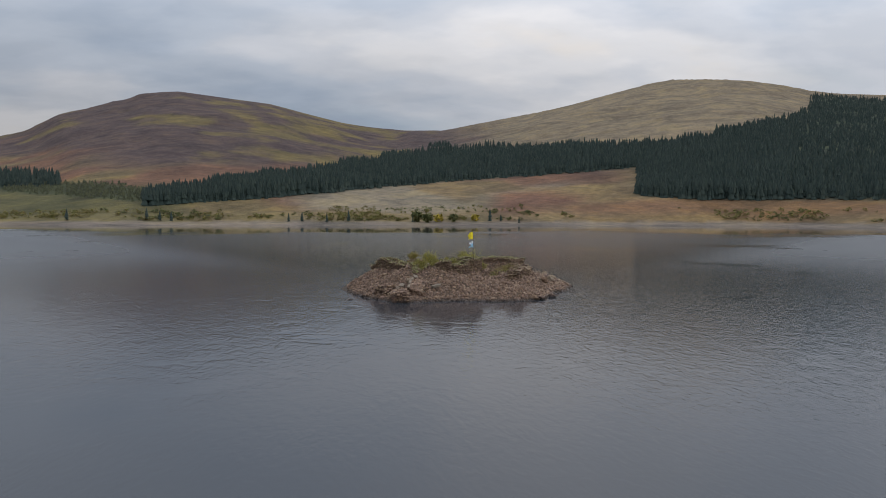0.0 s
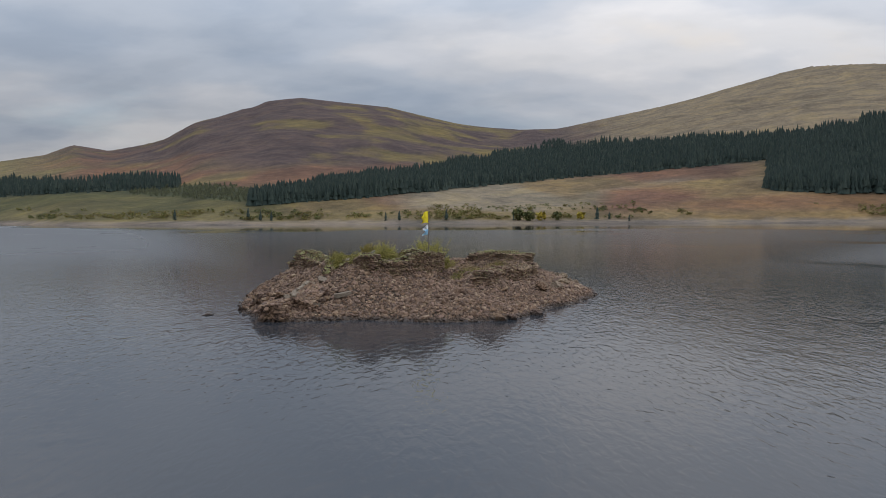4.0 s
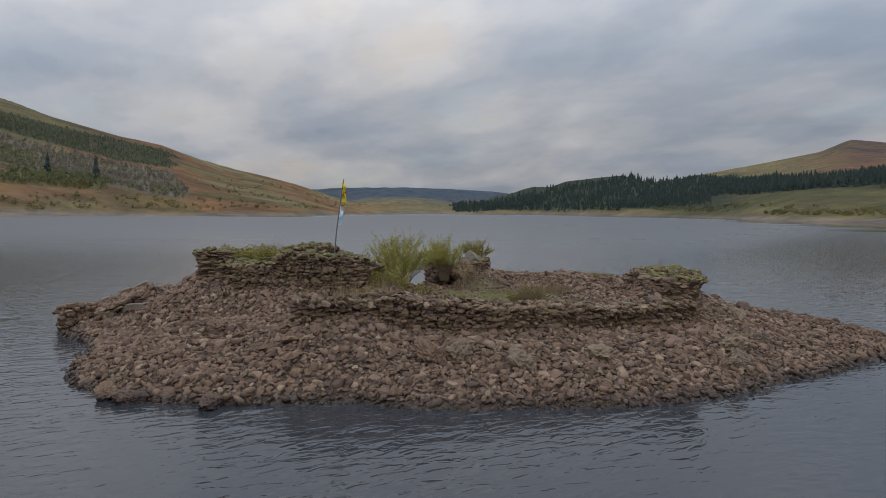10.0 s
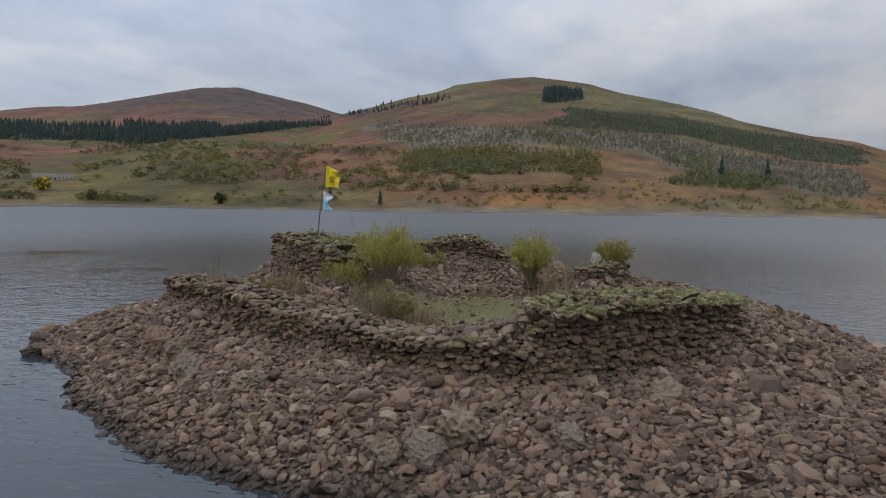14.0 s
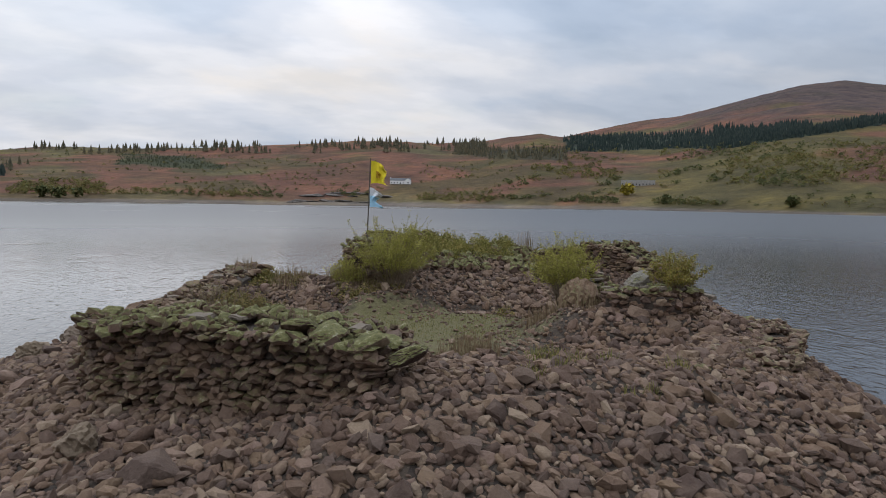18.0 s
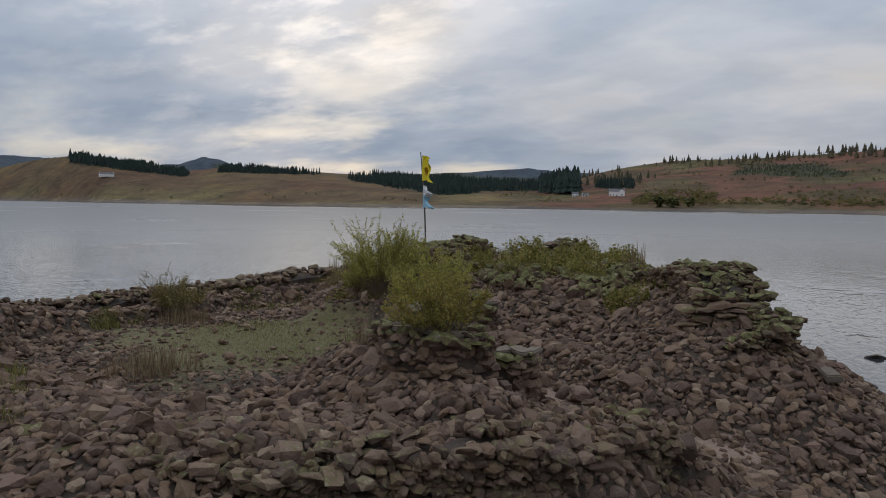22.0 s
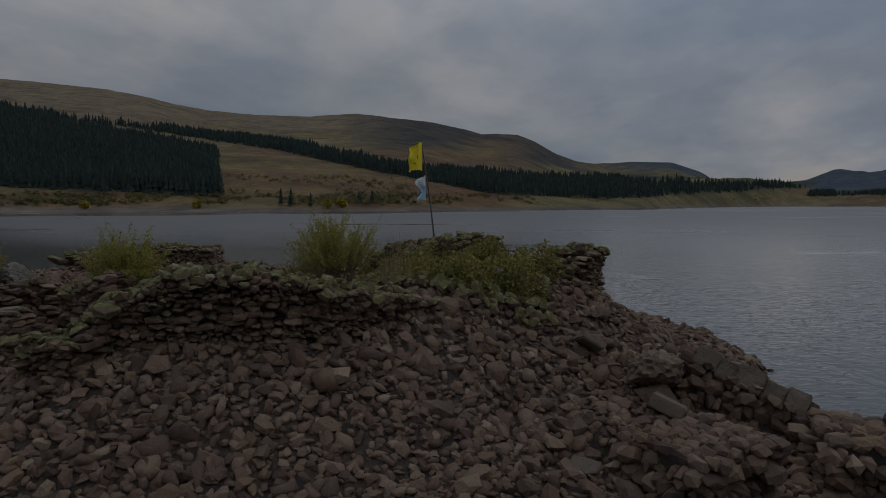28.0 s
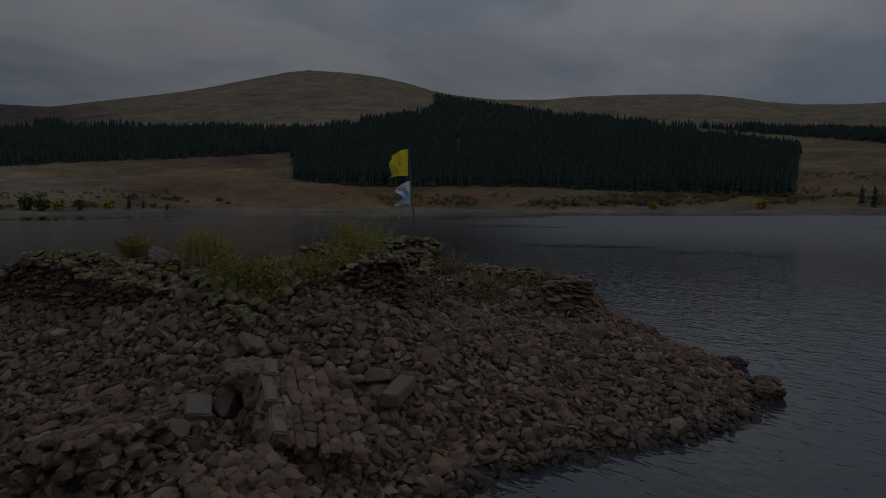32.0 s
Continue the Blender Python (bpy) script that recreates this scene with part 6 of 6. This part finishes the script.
blades("reed_stalks", "thin bare stalks rising from the wall tops", [(4.3, -1.4, 0.5), (-8.5, 0.9, 0.16), (5.4, 13.4, 0.5), (6.6, 12.2, 0.4), (-6.9, 0.0, 0.4)], M_DRY, 504, 0.75, 0.08, 90, 0.009, "weeds", 0.4)
blades("dead_grass", "tufts of yellowed grass on the banks", clumps((3.0, -0.6, 1.2), 12, 0.2, 0.5, 4) + clumps((4.9, 2.4, 1.3), 12, 0.2, 0.5, 5) + clumps((6.4, 7.2, 0.9), 6, 0.2, 0.4, 6) + clumps((0.3, 15.1, 1.5), 10, 0.15, 0.35, 7) + clumps((6.9, 11.6, 1.0), 7, 0.15, 0.3, 8), M_GRASS, 505, 0.32, 0.4, 330, 0.011)


# ---- houses on the far shore ----
def polar(az, r):
    return np.array([-r * math.sin(radians(az)), r * math.cos(radians(az)), float(land_height(np.array([az]), np.array([r]))[0])])


def box_mesh(name, lo, hi, mat):
    b = bmesh.new()
    bmesh.ops.create_cube(b, size=1)
    for v in b.verts:
        v.co = Vector([lo[k] + (v.co[k] + 0.5) * (hi[k] - lo[k]) for k in range(3)])
    return bm_mesh(name, b, mat)


def up_slope(az, e, r0):
    """The distance, past r0, at which the ground on a bearing is first seen at an elevation."""
    r = np.arange(r0, 2600.0, 4.0)
    got = np.flatnonzero(np.degrees(np.arctan2(land_height(np.full(len(r), az), r), r)) >= e)
    return float(r[got[0]]) if len(got) else r0


def house(label, az, r, size, wall_mat=M_RENDER, roof_mat=M_SLATE, turn=0.0, roofless=False, wing=0.0):
    """A low gabled house whose front looks over the loch; a wing with its gable to the front may stand at one end."""
    w, d, h = size
    p = polar(az, r)
    ob = thing("house", label, "house", (p[0], p[1], p[2] - 0.5))
    ob.rotation_euler = (0, 0, radians(az + turn))
    b = bmesh.new()
    rise = d * 0.34
    pts = [(-w / 2, -d / 2, 0), (w / 2, -d / 2, 0), (w / 2, d / 2, 0), (-w / 2, d / 2, 0)]
    low = [b.verts.new(q) for q in pts]
    top = [b.verts.new((q[0], q[1], h)) for q in pts]
    for i in range(4):
        b.faces.new((low[i], low[(i + 1) % 4], top[(i + 1) % 4], top[i]))
    if not roofless:
        g1, g2 = b.verts.new((-w / 2, 0, h + rise)), b.verts.new((w / 2, 0, h + rise))
        b.faces.new((top[0], top[3], g1)), b.faces.new((top[1], top[2], g2))
    part("wall", bm_mesh("wall", b, wall_mat), ob)
    if not roofless:
        for s in (-1, 1):
            b = bmesh.new()
            e = 0.35
            q = [(-w / 2 - e, s * (d / 2 + e), h - 0.2), (w / 2 + e, s * (d / 2 + e), h - 0.2), (w / 2 + e, 0, h + rise + 0.1), (-w / 2 - e, 0, h + rise + 0.1)]
            v1, v2 = [b.verts.new(c) for c in q], [b.verts.new((c[0], c[1], c[2] + 0.2)) for c in q]
            b.faces.new(v1), b.faces.new(v2)
            for i in range(4):
                b.faces.new((v1[i], v1[(i + 1) % 4], v2[(i + 1) % 4], v2[i]))
            bmesh.ops.recalc_face_normals(b, faces=b.faces[:])
            part("roof", bm_mesh("roof", b, roof_mat), ob, "slate roof slope")
        for s in (-1, 1):
            part("chimney", box_mesh("chimney", (s * (w / 2 - 0.6) - 0.4, -0.4, h + rise - 0.5), (s * (w / 2 - 0.6) + 0.4, 0.4, h + rise + 1.0), wall_mat), ob)
    if wing:
        b = bmesh.new()
        x0, x1, y0, y1 = w / 2 - wing, w / 2 + 0.4, -d / 2 - 3.0, 0.0
        top = h + 0.3
        ring = [[b.verts.new(q) for q in ((x0, y, 0), (x1, y, 0), (x1, y, top), ((x0 + x1) / 2, y, top + wing * 0.36), (x0, y, top))] for y in (y0, y1)]
        b.faces.new(ring[0]), b.faces.new(ring[1][::-1])
        for i in range(5):
            b.faces.new((ring[0][i], ring[0][(i + 1) % 5], ring[1][(i + 1) % 5], ring[1][i]))
        bmesh.ops.recalc_face_normals(b, faces=b.faces[:])
        gable = part("wing", bm_mesh("wing", b, wall_mat), ob, "white wing with its gable to the loch")
        for s in (-1, 1):
            mid, eave = (x0 + x1) / 2, (x0 + x1) / 2 + s * (wing / 2 + 0.6)
            b = bmesh.new()
            q = [(mid, y0 - 0.3, top + wing * 0.36 + 0.05), (eave, y0 - 0.3, top - 0.15), (eave, y1, top - 0.15), (mid, y1, top + wing * 0.36 + 0.05)]
            v1, v2 = [b.verts.new(c) for c in q], [b.verts.new((c[0], c[1], c[2] + 0.2)) for c in q]
            b.faces.new(v1), b.faces.new(v2)
            for i in range(4):
                b.faces.new((v1[i], v1[(i + 1) % 4], v2[(i + 1) % 4], v2[i]))
            bmesh.ops.recalc_face_normals(b, faces=b.faces[:])
            part("roof", bm_mesh("roof", b, roof_mat), gable, "slate roof slope")
        part("window", box_mesh("opening", (mid - 0.8, y0 - 0.08, 1.2), (mid + 0.8, y0 + 0.05, 2.6), M_PANE), gable)
    n = max(2, int(w / 3.4))
    for i in range(n):
        c = -w / 2 + w * (i + 0.5) / n
        door = i == n // 2
        win = part("door" if door else "window", box_mesh("opening", (c - 0.6, -d / 2 - 0.08, 0.1 if door else 1.0), (c + 0.6, -d / 2 + 0.05, 2.1 if door else 2.3), M_PANE), ob)
        if not door:
            part("sill", box_mesh("sill", (c - 0.75, -d / 2 - 0.2, 0.86), (c + 0.75, -d / 2 + 0.02, 0.98), wall_mat), win)
    return ob


house("long white cottage with a slate roof above the shore", 159.7, up_slope(159.7, 1.7, 640), (26, 8, 4.6), wing=7.0)
house("white house with a grey roof by the dark trees", 190.0, up_slope(190.0, 1.02, 780), (20, 8, 6.5), wing=7.0)
house("small white boathouse near the water", 193.3, up_slope(193.3, 0.95, 780), (9, 6, 4.0))
house("low white outbuilding beside the boathouse", 192.5, up_slope(192.5, 0.97, 780), (9, 5, 2.4))
house("small white cottage alone on the moor", 230.0, up_slope(230.0, 1.8, 900), (24, 8, 5), turn=12)
house("roofless grey stone ruin on the hillside", 140.2, up_slope(140.2, 1.87, 560), (36, 12, 6), M_GREY, roofless=True)


# ---- bare rock running down to the water below the cottage ----
g = np.random.default_rng(61)
for k in range(18):
    az = 160.6 + 8.0 * (k + g.uniform(0.1, 0.9)) / 18
    p = polar(az, float(shore_at(az)) + g.uniform(16, 85))
    w = g.uniform(6, 13)
    rough_rock("shore_rock", "low ledge of bare grey rock above the far shore", (p[0], p[1], p[2] - 0.1), (w, w * g.uniform(0.5, 0.8), g.uniform(1.0, 2.2)), (g.uniform(-6, 6), g.uniform(-6, 6), az + g.uniform(-25, 25)), 620 + k, M_LEDGE, 0.3, "rock")

# ---- single trees by the shore ----
CONIFER_BIG = conifer_shape(77, 9, 11)


def far_tree(name, label, az, r, h, mat, shape, wide=1.0):
    p = polar(az, r)
    ob = thing(name, label, "tree", (p[0], p[1], p[2] - 0.3), "trees by the shore")
    ob.scale = (h * wide, h * wide, h)
    ob.rotation_euler = (0, 0, az)
    part("crown", raw_mesh("crown", shape[0], shape[1], mat), ob)
    part("trunk", tube("trunk", [(0, 0, -0.05), (0, 0, 0.35), (0, 0, 0.8)], [0.022, 0.016, 0.006], M_BARK, 5), ob)
    return ob


for az, dr, h in ((15.6, 30, 9), (16.6, 34, 10), (14.7, 28, 9), (4.8, 30, 8), (3.6, 34, 9), (1.4, 26, 8), (-0.6, 30, 10), (346.2, 30, 12), (345.2, 34, 7), (353.4, 28, 7), (119.7, 50, 15), (115.5, 40, 13), (88.0, 190, 22), (84.8, 200, 24), (288.6, 40, 15), (289.4, 44, 14), (287.0, 38, 12), (283.0, 60, 11), (281.9, 60, 12), (343.5, 22, 6), (22.4, 40, 10)):
    far_tree("conifer", "single dark spruce standing by the shore", az, float(shore_at(az)) + dr, h, M_CONIFER, CONIFER_BIG)
LEAFY_BIG = leafy_shape(88, 150, 1.0, 0.5)
M_AUTUMN = leaf_material("yellow_birch_leaves", [(0.0, (0.16, 0.13, 0.02)), (0.5, (0.30, 0.24, 0.03)), (1.0, (0.38, 0.29, 0.05))])
M_GREENISH = leaf_material("dull_green_leaves", [(0.0, (0.05, 0.065, 0.025)), (0.5, (0.085, 0.095, 0.035)), (1.0, (0.14, 0.12, 0.045))])
for az, dr, h, mat in ((353.0, 30, 9, M_GREENISH), (352.0, 24, 8, M_GREENISH), (351.0, 28, 7, M_AUTUMN), (349.6, 26, 7, M_GREENISH), (347.6, 34, 6, M_AUTUMN), (140.9, 110, 12, M_AUTUMN), (137.8, 60, 8, M_GREENISH), (128.5, 40, 9, M_GREENISH), (185.5, 40, 12, M_GREENISH), (184.3, 50, 10, M_GREENISH), (186.6, 46, 12, M_GREENISH), (284.5, 30, 8, M_AUTUMN), (285.6, 24, 7, M_AUTUMN), (296.0, 20, 6, M_AUTUMN), (304.0, 18, 6, M_AUTUMN), (312.0, 20, 5, M_AUTUMN)):
    far_tree("birch", "small autumn tree by the water's edge", az, float(shore_at(az)) + dr, h, mat, LEAFY_BIG, 1.1)
